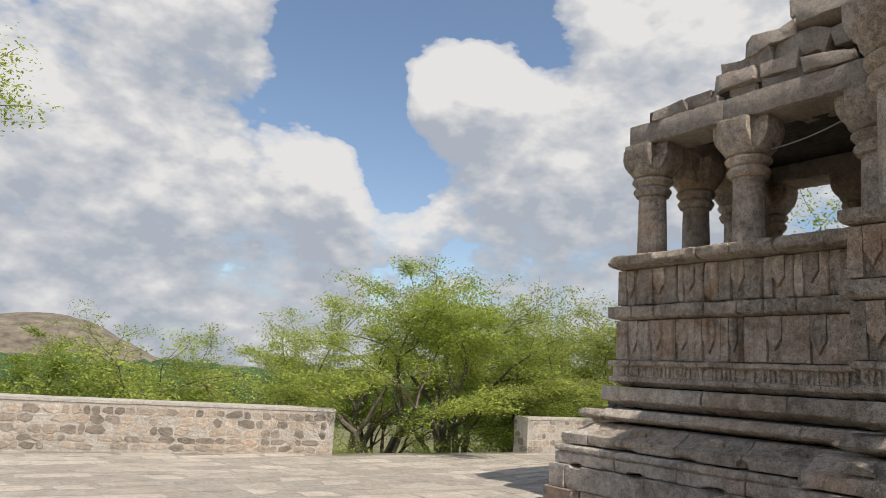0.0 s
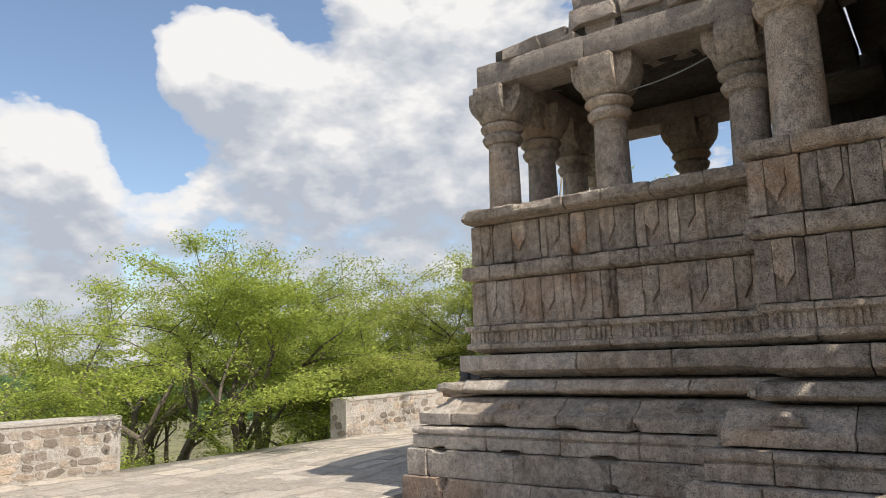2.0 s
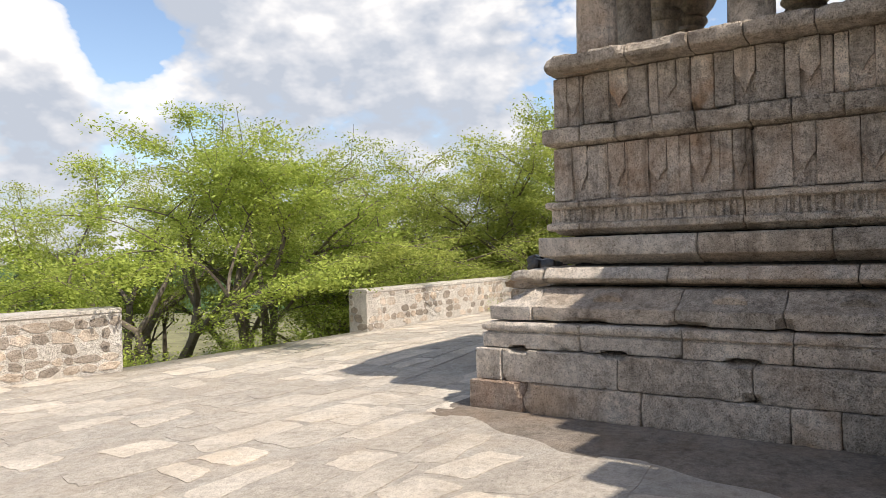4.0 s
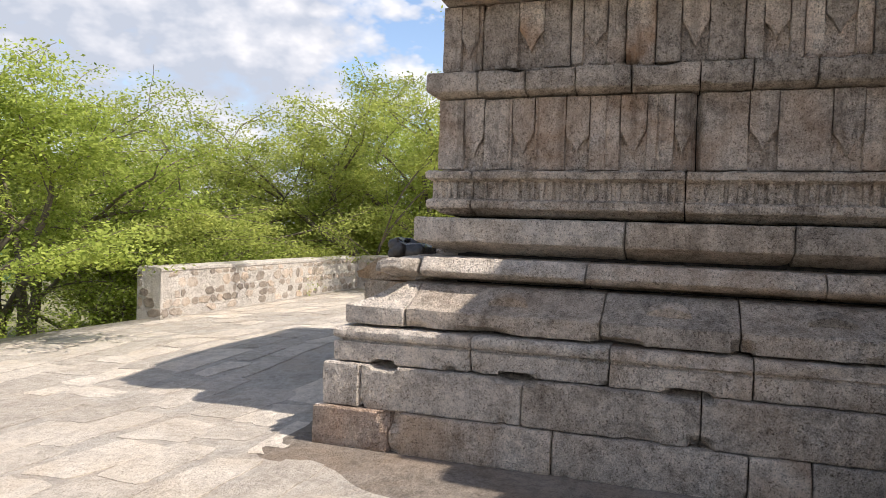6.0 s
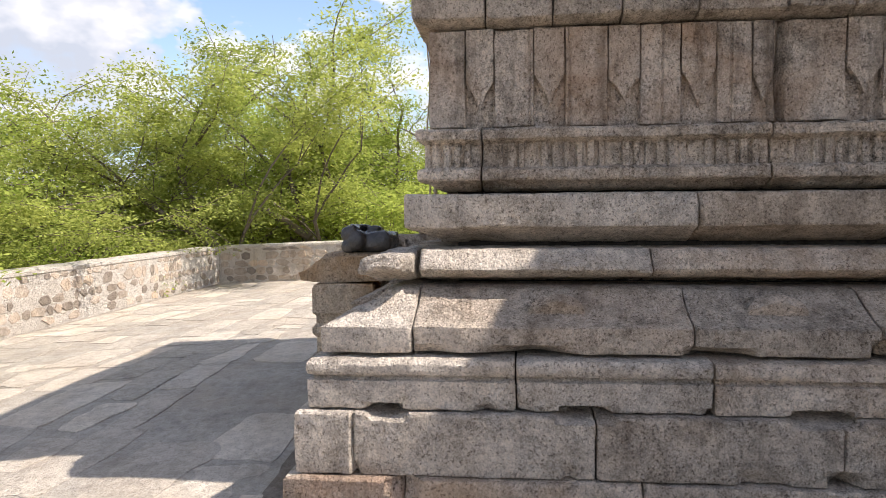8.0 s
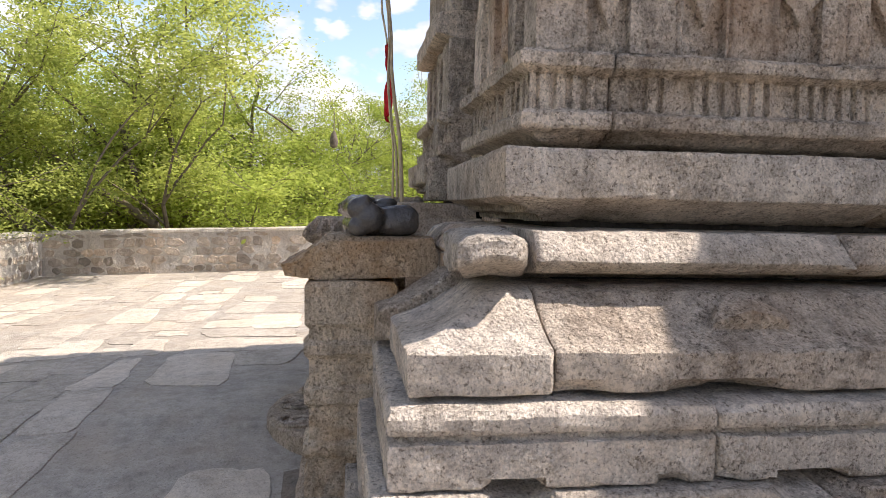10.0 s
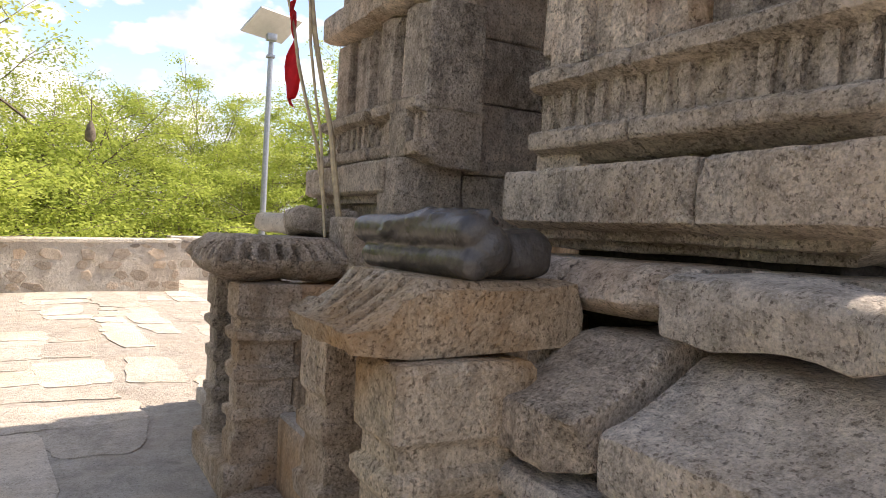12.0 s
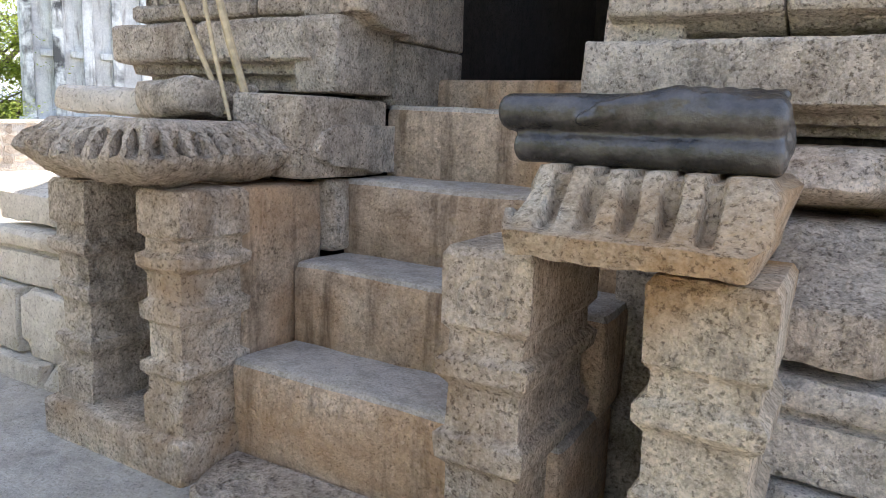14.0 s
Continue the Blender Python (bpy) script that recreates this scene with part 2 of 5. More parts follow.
M_PAVE_FAR = stone("paving_stone_far", (0.31, 0.268, 0.22), (0.62, 0.55, 0.465), (0.50, 0.40, 0.29), 0.5, 0.2, 0.42, tint_amount=0.35, island=True)
M_CEMENT = stone("cement_floor", (0.26, 0.23, 0.195), (0.50, 0.45, 0.385), (0.42, 0.34, 0.26), 0.5, 0.35, 0.0)
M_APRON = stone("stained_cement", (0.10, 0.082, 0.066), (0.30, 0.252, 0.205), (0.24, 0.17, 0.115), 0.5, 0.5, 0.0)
M_TREAD = stone("worn_skylit_tread_stone", (0.28, 0.235, 0.195), (0.64, 0.56, 0.475), (0.42, 0.31, 0.21), 0.6, 0.2, 0.2, pit=140.0)
M_MORTAR = stone("lime_mortar", (0.47, 0.42, 0.36), (0.74, 0.68, 0.60), (0.50, 0.40, 0.30), 0.8, 0.3, 0.1)
M_RUBBLE = stone("rubble_stone", (0.25, 0.205, 0.16), (0.58, 0.49, 0.40), (0.46, 0.30, 0.17), 0.6, 0.25, 0.85, tint_amount=0.32)
M_BLACK = plain("black_stone", (0.042, 0.037, 0.033), 0.27, 0.0, 11.0, 0.85, 0.5)
M_BAMBOO = plain("bamboo", (0.42, 0.32, 0.19), 0.6, 0.0, 20.0, 0.35, 0.2)
M_STEEL = plain("galvanised_steel", (0.36, 0.38, 0.40), 0.45, 0.7, 30.0, 0.2, 0.1)
M_FLAG = plain("red_cloth", (0.62, 0.015, 0.025), 0.85, 0.0, 18.0, 0.15, 0.15)
M_WHITECLOTH = plain("white_cloth", (0.75, 0.74, 0.72), 0.9, 0.0, 18.0, 0.1, 0.15)
M_PANELBACK = plain("solar_back", (0.55, 0.55, 0.53), 0.6, 0.0, 8.0, 0.1, 0.05)
M_CELL = plain("solar_cells", (0.02, 0.03, 0.07), 0.2, 0.0, 8.0, 0.2, 0.02)
M_WASH = stone("whitewash", (0.52, 0.53, 0.54), (0.80, 0.80, 0.78), (0.10, 0.10, 0.10), 0.3, 0.75, 0.1, tint_amount=1.0)
M_BARK = plain("bark", (0.15, 0.12, 0.09), 0.95, 0.0, 14.0, 0.4, 0.6)
M_LEAF = leaf_material("leaf", (0.10, 0.16, 0.022), (0.52, 0.57, 0.14))
M_LEAF2 = leaf_material("pale_leaf", (0.12, 0.165, 0.03), (0.54, 0.57, 0.16))
M_EARTH = plain("dry_grass_ground", (0.16, 0.15, 0.07), 1.0, 0.0, 1.3, 0.5, 0.5)
M_HILL = plain("scrub_hill", (0.17, 0.14, 0.10), 1.0, 0.0, 0.12, 0.6, 0.5)
M_FARWOOD = plain("far_woods", (0.045, 0.085, 0.03), 1.0, 0.0, 0.25, 0.5, 0.5)
M_CABLE = plain("cable", (0.2, 0.2, 0.2), 0.6)


# ---------------------------------------------------------------- small tools
def finish(me, mat, angle=38):
    me.materials.append(mat)
    me.update()
    me.polygons.foreach_set("use_smooth", [True] * len(me.polygons))
    me.set_sharp_from_angle(angle=radians(angle))
    return me


def part(name, me, mat, parent=None, label="", angle=38):
    """Links a bmesh or a mesh as one object under a thing or a part."""
    if isinstance(me, bmesh.types.BMesh):
        bm, me = me, bpy.data.meshes.new(name)
        bmesh.ops.recalc_face_normals(bm, faces=bm.faces)
        bm.to_mesh(me)
        bm.free()
    if not me.materials:
        finish(me, mat, angle)
    ob = new(name, me)
    ob.parent = parent
    if label:
        tagged(ob, label)
    return ob


def empty(name, at, label, category, group="", kind=""):
    e = new(name)
    e.empty_display_size = 0.1
    e.location = at
    return tagged(e, label, category, group, kind)


def weld(ob, size):
    """Fuses the pieces of a thing into one worn skin."""
    m = ob.modifiers.new("remesh", "REMESH")
    m.mode, m.voxel_size, m.use_smooth_shade = "VOXEL", size, True
    s = ob.modifiers.new("smooth", "SMOOTH")
    s.factor, s.iterations = 0.5, 2
    return ob


def hang(ob, parent):
    """Parents ob and keeps it where it stands in the world."""
    ob.parent = parent
    ob.matrix_parent_inverse = parent.matrix_basis.inverted()
    return ob


def mesh_of(name, verts, faces):
    me = bpy.data.meshes.new(name)
    me.from_pydata([tuple(v) for v in verts], [], faces)
    bm = bmesh.new()
    bm.from_mesh(me)
    bmesh.ops.recalc_face_normals(bm, faces=bm.faces)
    bm.to_mesh(me)
    bm.free()
    return me


def rough_pos(p, amp=0.006, freq=5.0):
    q = Vector(p)
    v = noise.noise_vector(q * freq) * amp + noise.noise_vector(q * freq * 3.3) * (amp * 0.45)
    return q + v


def boxy(bm, x0, x1, y0, y1, z0, z1, r=0.02, amp=0.006, freq=5.0, seg=0.14, seed=0.0):
    """A worn stone block: a box cut into a grid, its edges rounded, its faces uneven."""
    lo, hi = Vector((x0, y0, z0)), Vector((x1, y1, z1))
    size = hi - lo
    r = min(r, min(size) * 0.3)
    axes = []
    for i in range(3):
        n = max(1, min(10, int(round(size[i] / seg))))
        cs = [lo[i], lo[i] + r] + [lo[i] + r + (size[i] - 2 * r) * k / n for k in range(1, n)] + [hi[i] - r, hi[i]]
        axes.append(cs)
    made = {}
    n0, n1, n2 = (len(a) - 1 for a in axes)

    def v(i, j, k):
        key = (i, j, k)
        if key not in made:
            p = Vector((axes[0][i], axes[1][j], axes[2][k]))
            edge = (i in (0, n0)) + (j in (0, n1)) + (k in (0, n2))
            if edge > 1:
                c = Vector((min(max(p.x, lo.x + r), hi.x - r), min(max(p.y, lo.y + r), hi.y - r), min(max(p.z, lo.z + r), hi.z - r)))
                d = p - c
                if d.length > 0:
                    p = c + d.normalized() * r
            q = p + Vector((seed, seed * 1.7, -seed))
            p = p + noise.noise_vector(q * freq) * amp + noise.noise_vector(q * freq * 3.1) * amp * 0.5
            made[key] = bm.verts.new(p)
        return made[key]

    for a, (na, nb, pick) in enumerate(((n1, n2, lambda s, i, j: (s, i, j)), (n0, n2, lambda s, i, j: (i, s, j)), (n0, n1, lambda s, i, j: (i, j, s)))):
        last = (n0, n1, n2)[a]
        for s in (0, last):
            for i in range(na):
                for j in range(nb):
                    quad = [v(*pick(s, i, j)), v(*pick(s, i + 1, j)), v(*pick(s, i + 1, j + 1)), v(*pick(s, i, j + 1))]
                    try:
                        bm.faces.new(quad)
                    except ValueError:
                        pass
    return bm


def block(name, x0, x1, y0, y1, z0, z1, mat, parent=None, label="", r=0.02, amp=0.006, freq=5.0, seg=0.14, seed=0.0, turn=None):
    bm = bmesh.new()
    boxy(bm, x0, x1, y0, y1, z0, z1, r, amp, freq, seg, seed)
    if turn:
        mid = Vector(((x0 + x1) / 2, (y0 + y1) / 2, (z0 + z1) / 2))
        bmesh.ops.rotate(bm, verts=bm.verts, cent=mid, matrix=Euler([radians(a) for a in turn]).to_matrix())
    return part(name, bm, mat, parent, label)


def lathe(bm, profile, at=(0, 0, 0), n=20, wob=0.0):
    rings = []
    for r, z in profile:
        ring = []
        for k in range(n):
            a = 2 * math.pi * k / n
            p = Vector((at[0] + r * math.cos(a), at[1] + r * math.sin(a), at[2] + z))
            ring.append(bm.verts.new(rough_pos(p, wob) if wob else p))
        rings.append(ring)
    for a, b in zip(rings, rings[1:]):
        for k in range(n):
            bm.faces.new((a[k], a[(k + 1) % n], b[(k + 1) % n], b[k]))
    bm.faces.new(rings[0][::-1])
    bm.faces.new(rings[-1])
    return bm


def tube(bm, pts, radii, n=8):
    rings = []
    for i, p in enumerate(pts):
        p = Vector(p)
        d = (Vector(pts[min(i + 1, len(pts) - 1)]) - Vector(pts[max(i - 1, 0)])).normalized()
        side = d.cross(Vector((0.3, 0.2, 1)) if abs(d.z) < 0.9 else Vector((1, 0.2, 0))).normalized()
        up = d.cross(side)
        rings.append([bm.verts.new(p + (side * math.cos(2 * math.pi * k / n) + up * math.sin(2 * math.pi * k / n)) * radii[i]) for k in range(n)])
    for a, b in zip(rings, rings[1:]):
        for k in range(n):
            bm.faces.new((a[k], a[(k + 1) % n], b[(k + 1) % n], b[k]))
    bm.faces.new(rings[0][::-1])
    bm.faces.new(rings[-1])
    return bm


def ground_z(x, y):
    """The terrace rises a little towards the stair and the far corner."""
    s = min(1, max(0, (x - 7.0) / 2.3))
    s = s * s * (3 - 2 * s)
    k = min(1, max(0, (11.7 - y) / 4.6))
    return 0.17 * s * k


# ---------------------------------------------------------------- ground and terrace
def make_ground():
    vs, fs = [], []
    rings = [0, 6, 10, 14, 18, 24, 34, 50, 80, 130, 220, 400, 800, 2000, 4500]
    n = 48
    vs.append((6, 4, -1.7))
    for r in rings[1:]:
        for k in range(n):
            a = 2 * math.pi * k / n
            x, y = 6 + 1.4 * r * math.cos(a), 4 + r * math.sin(a)
            z = -1.7 + 0.3 * noise.noise(Vector((x * 0.08, y * 0.08, 3))) - min(6, max(0, r - 30) * 0.05)
            vs.append((x, y, z))
    for k in range(n):
        fs.append((0, 1 + k, 1 + (k + 1) % n))
    for i in range(len(rings) - 2):
        a, b = 1 + i * n, 1 + (i + 1) * n
        for k in range(n):
            fs.append((a + k, b + k, b + (k + 1) % n, a + (k + 1) % n))
    g = part("ground", mesh_of("ground", vs, fs), M_EARTH, angle=180)
    tagged(g, "dry grassy ground below the terrace running to the horizon", "ground", kind="structure")


make_ground()

# outline of the terrace: its north edge follows the parapets
EDGE = [(-16, 15.9), (6.44, 11.9), (10.6, 11.82), (17.9, 12.1), (17.9, 5.9), (24, 5.0), (24, -14), (-16, -14)]


def edge_y(x):
    for (xa, ya), (xb, yb) in zip(EDGE[:3], EDGE[1:4]):
        if xa <= x <= xb:
            return ya + (yb - ya) * (x - xa) / (xb - xa)
    return 12.0


def make_floor():
    xs = np.arange(-16, 24.01, 0.5)
    vs, fs = [], []
    ny = 40
    for x in xs:
        top = edge_y(min(x, 17.9))
        for j in range(ny + 1):
            y = -14 + (top + 14) * j / ny
            vs.append((x, y, ground_z(x, y) - 0.004))
    m = ny + 1
    for i in range(len(xs) - 1):
        for j in range(ny):
            fs.append((i * m + j, (i + 1) * m + j, (i + 1) * m + j + 1, i * m + j + 1))
    base = len(vs)
    for i, x in enumerate(xs):
        vs.append((x, vs[i * m + ny][1], -2.4))
    for i in range(len(xs) - 1):
        fs.append((i * m + ny, (i + 1) * m + ny, base + i + 1, base + i))
    fl = part("floor", mesh_of("floor", vs, fs), M_CEMENT, angle=180)
    return tagged(fl, "sunlit cement bed of the temple terrace between flagstones", "floor", kind="structure")


floor = make_floor()

# ---------------------------------------------------------------- temple courses
CX, CY, WIDE = 6.746, 6.794, 4.188            # base corner and width of the porch
W_FACE = (Vector((CX, 0, 0)), Vector((0, 1, 0)), Vector((1, 0, 0)))
N_FACE = (Vector((0, CY, 0)), Vector((1, 0, 0)), Vector((0, -1, 0)))
BX, BY = 5.966, 3.62                           # base corner of the hall that the porch is built on
BW_FACE = (Vector((BX, 0, 0)), Vector((0, 1, 0)), Vector((1, 0, 0)))
BN_FACE = (Vector((0, BY, 0)), Vector((1, 0, 0)), Vector((0, -1, 0)))

# outer contours of the courses: (depth behind the base plane, height)
PROFILE = {
    "plinth": [(0.03, 0.0), (0.004, 0.004), (0.0, 0.012), (0.0, 0.07), (0.0, 0.13), (0.0, 0.18), (0.0, 0.238), (0.006, 0.247), (0.07, 0.252)],
    "upper_plinth": [(0.09, 0.25), (0.046, 0.254), (0.042, 0.262), (0.042, 0.32), (0.042, 0.38), (0.042, 0.43), (0.042, 0.465), (0.042, 0.485), (0.042, 0.508), (0.048, 0.517), (0.12, 0.522)],
    "moulded": [(0.16, 0.522), (0.094, 0.526), (0.09, 0.533), (0.09, 0.555), (0.09, 0.6), (0.09, 0.648), (0.116, 0.653), (0.122, 0.664), (0.092, 0.674), (0.084, 0.690), (0.084, 0.718), (0.098, 0.738), (0.16, 0.748)],
    "lotus": [(0.24, 0.756), (0.146, 0.762), (0.142, 0.770), (0.14, 0.80), (0.14, 0.84), (0.14, 0.872), (0.152, 0.880), (0.20, 0.894), (0.265, 0.925), (0.33, 0.965), (0.385, 1.01), (0.45, 1.024), (0.56, 1.027)],
    "roll": [(0.66, 1.030), (0.60, 1.052), (0.50, 1.058), (0.42, 1.068), (0.364, 1.094), (0.352, 1.108), (0.356, 1.124), (0.40, 1.178), (0.425, 1.198), (0.60, 1.208)],
    "ledge": [(0.69, 1.222), (0.64, 1.232), (0.615, 1.243), (0.55, 1.272), (0.468, 1.302), (0.463, 1.312), (0.463, 1.36), (0.463, 1.40), (0.463, 1.446), (0.47, 1.457), (0.58, 1.468)],
    "ledge_north": [(0.69, 1.222), (0.625, 1.226), (0.62, 1.25), (0.565, 1.255), (0.56, 1.277), (0.50, 1.286), (0.465, 1.302), (0.463, 1.35), (0.463, 1.40), (0.463, 1.446), (0.47, 1.457), (0.58, 1.468)],
    "ledge_east": [(0.64, 1.31), (0.565, 1.315), (0.565, 1.365), (0.52, 1.372), (0.515, 1.405), (0.475, 1.413), (0.463, 1.425), (0.463, 1.49), (0.463, 1.549), (0.475, 1.562), (0.58, 1.566)],
    "frieze": [(0.66, 1.472), (0.60, 1.490), (0.575, 1.512), (0.528, 1.524), (0.520, 1.535), (0.520, 1.572), (0.532, 1.582), (0.572, 1.590), (0.574, 1.640), (0.574, 1.703), (0.538, 1.712), (0.516, 1.724), (0.512, 1.762), (0.53, 1.774), (0.60, 1.780)],
    "panel": [(0.61, 1.78), (0.582, 1.787), (0.58, 1.80), (0.58, 1.87), (0.58, 1.95), (0.58, 2.03), (0.58, 2.1), (0.58, 2.18), (0.58, 2.248), (0.60, 2.259)],
    "band": [(0.63, 2.26), (0.575, 2.266), (0.535, 2.276), (0.509, 2.292), (0.505, 2.305), (0.505, 2.405), (0.513, 2.422), (0.60, 2.436)],
    "upper_panel": [(0.62, 2.44), (0.59, 2.447), (0.588, 2.46), (0.588, 2.53), (0.588, 2.61), (0.588, 2.69), (0.588, 2.77), (0.588, 2.87), (0.61, 2.88)],
    "coping": [(0.55, 2.882), (0.42, 2.892), (0.378, 2.91), (0.366, 2.93), (0.362, 2.94), (0.362, 3.005), (0.372, 3.022), (0.50, 3.032)],
}
BACK = {"plinth": 0.6, "upper_plinth": 0.6, "moulded": 0.6, "lotus": 0.7, "roll": 0.8, "ledge": 0.85, "ledge_east": 0.85, "ledge_north": 0.85, "frieze": 0.85, "panel": 0.85, "band": 0.85, "upper_panel": 0.85, "coping": 0.85}
NAMES = {"plinth": "plinth_stone", "upper_plinth": "plinth_stone", "moulded": "moulded_stone", "lotus": "lotus_stone", "roll": "roll_stone", "ledge": "ledge_stone", "ledge_east": "ledge_stone", "ledge_north": "ledge_stone",
         "frieze": "frieze_stone", "panel": "panel_stone", "band": "band_stone", "upper_panel": "panel_stone", "coping": "coping_stone"}


def course_stone(face, kind, s0, s1, mitre0=None, mitre1=None, cuts=(), strips=(), bars=0.0, shift=(0, 0, 0), amp=0.0042, lift=0.0, push=0.0):
    """One stone of a course. s0 < s1 along the face. mitre0, mitre1: the face's corner, +1 or -1 for the way the corner recedes with depth.
    cuts: (s, z, half width, half height, depth) worn hollows. strips: (s from, s to, depth) sunk or proud strips. bars: pitch of carved bars."""
    o, u, inn = face
    prof = [(d + push, z + lift + (0.002 if i == 0 else -0.005 if i == len(PROFILE[kind]) - 1 else 0.0)) for i, (d, z) in enumerate(PROFILE[kind])]
    zt, zb, bk = prof[-1][1], prof[0][1], BACK[kind]
    n = max(2, int((s1 - s0) / (0.024 if cuts else 0.05)))
    stations = [s0 + (s1 - s0) * i / n for i in range(n + 1)]
    j = 0.0045
    if not mitre0:
        stations += [s0 + j, s0 + 2.5 * j]
    if not mitre1:
        stations += [s1 - j, s1 - 2.5 * j]
    for a, b, _ in strips:
        stations += [e + d for e in (a, b) for d in (-0.004, 0.004) if s0 + 0.03 < e < s1 - 0.03]
    if bars:
        k = s0 + 0.05
        while k < s1 - 0.08:
            stations += [k, k + 0.005, k + bars * 0.5, k + bars * 0.5 + 0.005]
            k += bars
    stations = sorted(set(round(s, 4) for s in stations))
    pts = [*prof, (bk, zt), (bk, zb)]
    zm = (zt + zb) / 2
    rows = []
    for s in stations:
        row = []
        for i, (d, z) in enumerate(pts):
            outer = i < len(prof)
            e = 0.0
            if outer and not mitre0 and s - s0 < 2.4 * j:
                e = max(e, (1 - (s - s0) / (2.5 * j)) ** 2)
            if outer and not mitre1 and s1 - s < 2.4 * j:
                e = max(e, (1 - (s1 - s) / (2.5 * j)) ** 2)
            dd = d + 0.013 * e
            zz = z + (zm - z) * 0.02 * e
            if outer:
                for a, b, deep in strips:
                    if a < s < b and 0 < i < len(prof) - 1:
                        dd += deep * 1.7
                for cs, cz, hw, hh, deep in cuts:
                    q = ((s - cs) / hw) ** 2 + ((z - cz) / hh) ** 2
                    if q < 1:
                        dd += deep * (1 - q) ** 0.5
                if bars and kind == "frieze" and 7 <= i <= 9:
                    ph = (s - s0 - 0.05) / bars
                    if s0 + 0.05 < s < s1 - 0.08 and ph % 1.0 < 0.52 and int(ph) % 7 != 5:
                        dd -= 0.018
            ss = s
            if mitre0 is not None and mitre0 != 0 and s == stations[0]:
                ss = s + mitre0 * dd
            elif mitre1 is not None and mitre1 != 0 and s == stations[-1]:
                ss = s + mitre1 * dd
            elif mitre0:
                ss = max(s, stations[0] + mitre0 * dd) if mitre0 > 0 else s
            elif mitre1:
                ss = min(s, stations[-1] + mitre1 * dd) if mitre1 < 0 else s
            p = o + u * ss + inn * dd + Vector((0, 0, zz))
            row.append(rough_pos(p, amp, 5.5) + Vector(shift) + noise.noise_vector(p * 26.0) * 0.0036 if outer else p + Vector(shift))
        rows.append(row)
    m = len(pts)
    vs = [p for r in rows for p in r]
    fs = []
    for a in range(len(rows) - 1):
        for i in range(m):
            k = (i + 1) % m
            fs.append((a * m + i, a * m + k, (a + 1) * m + k, (a + 1) * m + i))
    fs.append(tuple(range(m))[::-1])
    fs.append(tuple((len(rows) - 1) * m + i for i in range(m)))
    return mesh_of(NAMES[kind], vs, fs)


CHIPS = random.Random(77)


def course(face, kind, marks, parent, mat=None, mitre_lo=0, mitre_hi=0, **kw):
    """All the stones of a course between the marks (rising). The first and last may end in a mitred corner."""
    cuts, strips, own = kw.pop("cuts", ()), kw.pop("strips", ()), kw.pop("own", {})
    for i, (a, b) in enumerate(zip(marks, marks[1:])):
        lo = mitre_lo if i == 0 else 0
        hi = mitre_hi if i == len(marks) - 2 else 0
        g = 0.0035
        tilt = (random.uniform(-0.010, 0.010) * face[2].x, random.uniform(-0.010, 0.010) * face[2].y, random.uniform(-0.002, 0.002)) if not (lo or hi) else (0, 0, 0)
        zs = [z for _, z in PROFILE[kind]]
        chips = []
        for _ in range(CHIPS.choice((2, 3, 4, 5, 6))):
            cs = CHIPS.choice((a, b, CHIPS.uniform(a, b), CHIPS.uniform(a, b)))
            if (lo and cs - a < 0.7) or (hi and b - cs < 0.7):
                continue
            chips.append((cs, CHIPS.choice((zs[0] + 0.01, zs[-1] - 0.008)), CHIPS.uniform(0.025, 0.09), CHIPS.uniform(0.010, 0.030), CHIPS.uniform(0.012, 0.045)))
        me = course_stone(face, kind, a + (0 if lo else g), b - (0 if hi else g), lo or None, hi or None,
                          [c for c in cuts if a - 0.2 < c[0] < b + 0.2] + chips, [s for s in strips if s[1] > a and s[0] < b], shift=tilt, **kw)
        part(NAMES[kind], me, own.get(i, mat or M_GRANITE), parent, angle=28)


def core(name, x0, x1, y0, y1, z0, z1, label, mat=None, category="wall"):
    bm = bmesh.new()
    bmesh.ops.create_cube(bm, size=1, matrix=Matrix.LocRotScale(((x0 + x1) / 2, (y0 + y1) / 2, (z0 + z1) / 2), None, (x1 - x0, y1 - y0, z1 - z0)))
    return tagged(part(name, bm, mat or M_SHADE_STAIN), label, category, kind="structure")


def strips_for(a, b, pitch, seed, depth):
    """Alternating sunk strips between pilasters from a to b."""
    rng = random.Random(seed)
    out, s, on = [], a, False
    while s < b:
        w = pitch * rng.uniform(0.75, 1.25)
        if on:
            out.append((s, min(b, s + w), depth))
        on = not on
        s += w
    return out


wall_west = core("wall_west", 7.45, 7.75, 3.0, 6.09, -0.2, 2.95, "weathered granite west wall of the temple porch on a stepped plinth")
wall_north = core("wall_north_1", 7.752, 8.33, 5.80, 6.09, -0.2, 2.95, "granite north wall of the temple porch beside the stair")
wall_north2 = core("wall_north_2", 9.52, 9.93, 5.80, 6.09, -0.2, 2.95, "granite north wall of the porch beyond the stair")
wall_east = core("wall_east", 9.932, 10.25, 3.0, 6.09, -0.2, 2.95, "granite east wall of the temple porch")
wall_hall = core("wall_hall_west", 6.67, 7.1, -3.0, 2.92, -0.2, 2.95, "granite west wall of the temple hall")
core("wall_hall_north", 7.102, 7.44, 2.6, 2.92, -0.2, 2.95, "granite north wall of the temple hall", M_SHADE_STAIN)
# these two walls are added to shut out sky; their near-black carries inside shade
core("wall_hall_back", 6.7, 12.0, -3.0, -2.7, -0.2, 4.93, "added rear wall closing the temple hall, inside shade in its near-black colour")
core("wall_hall_east", 11.6, 12.0, -2.69, 3.2, -0.2, 4.93, "added east wall closing the temple hall, inside shade in its near-black colour")
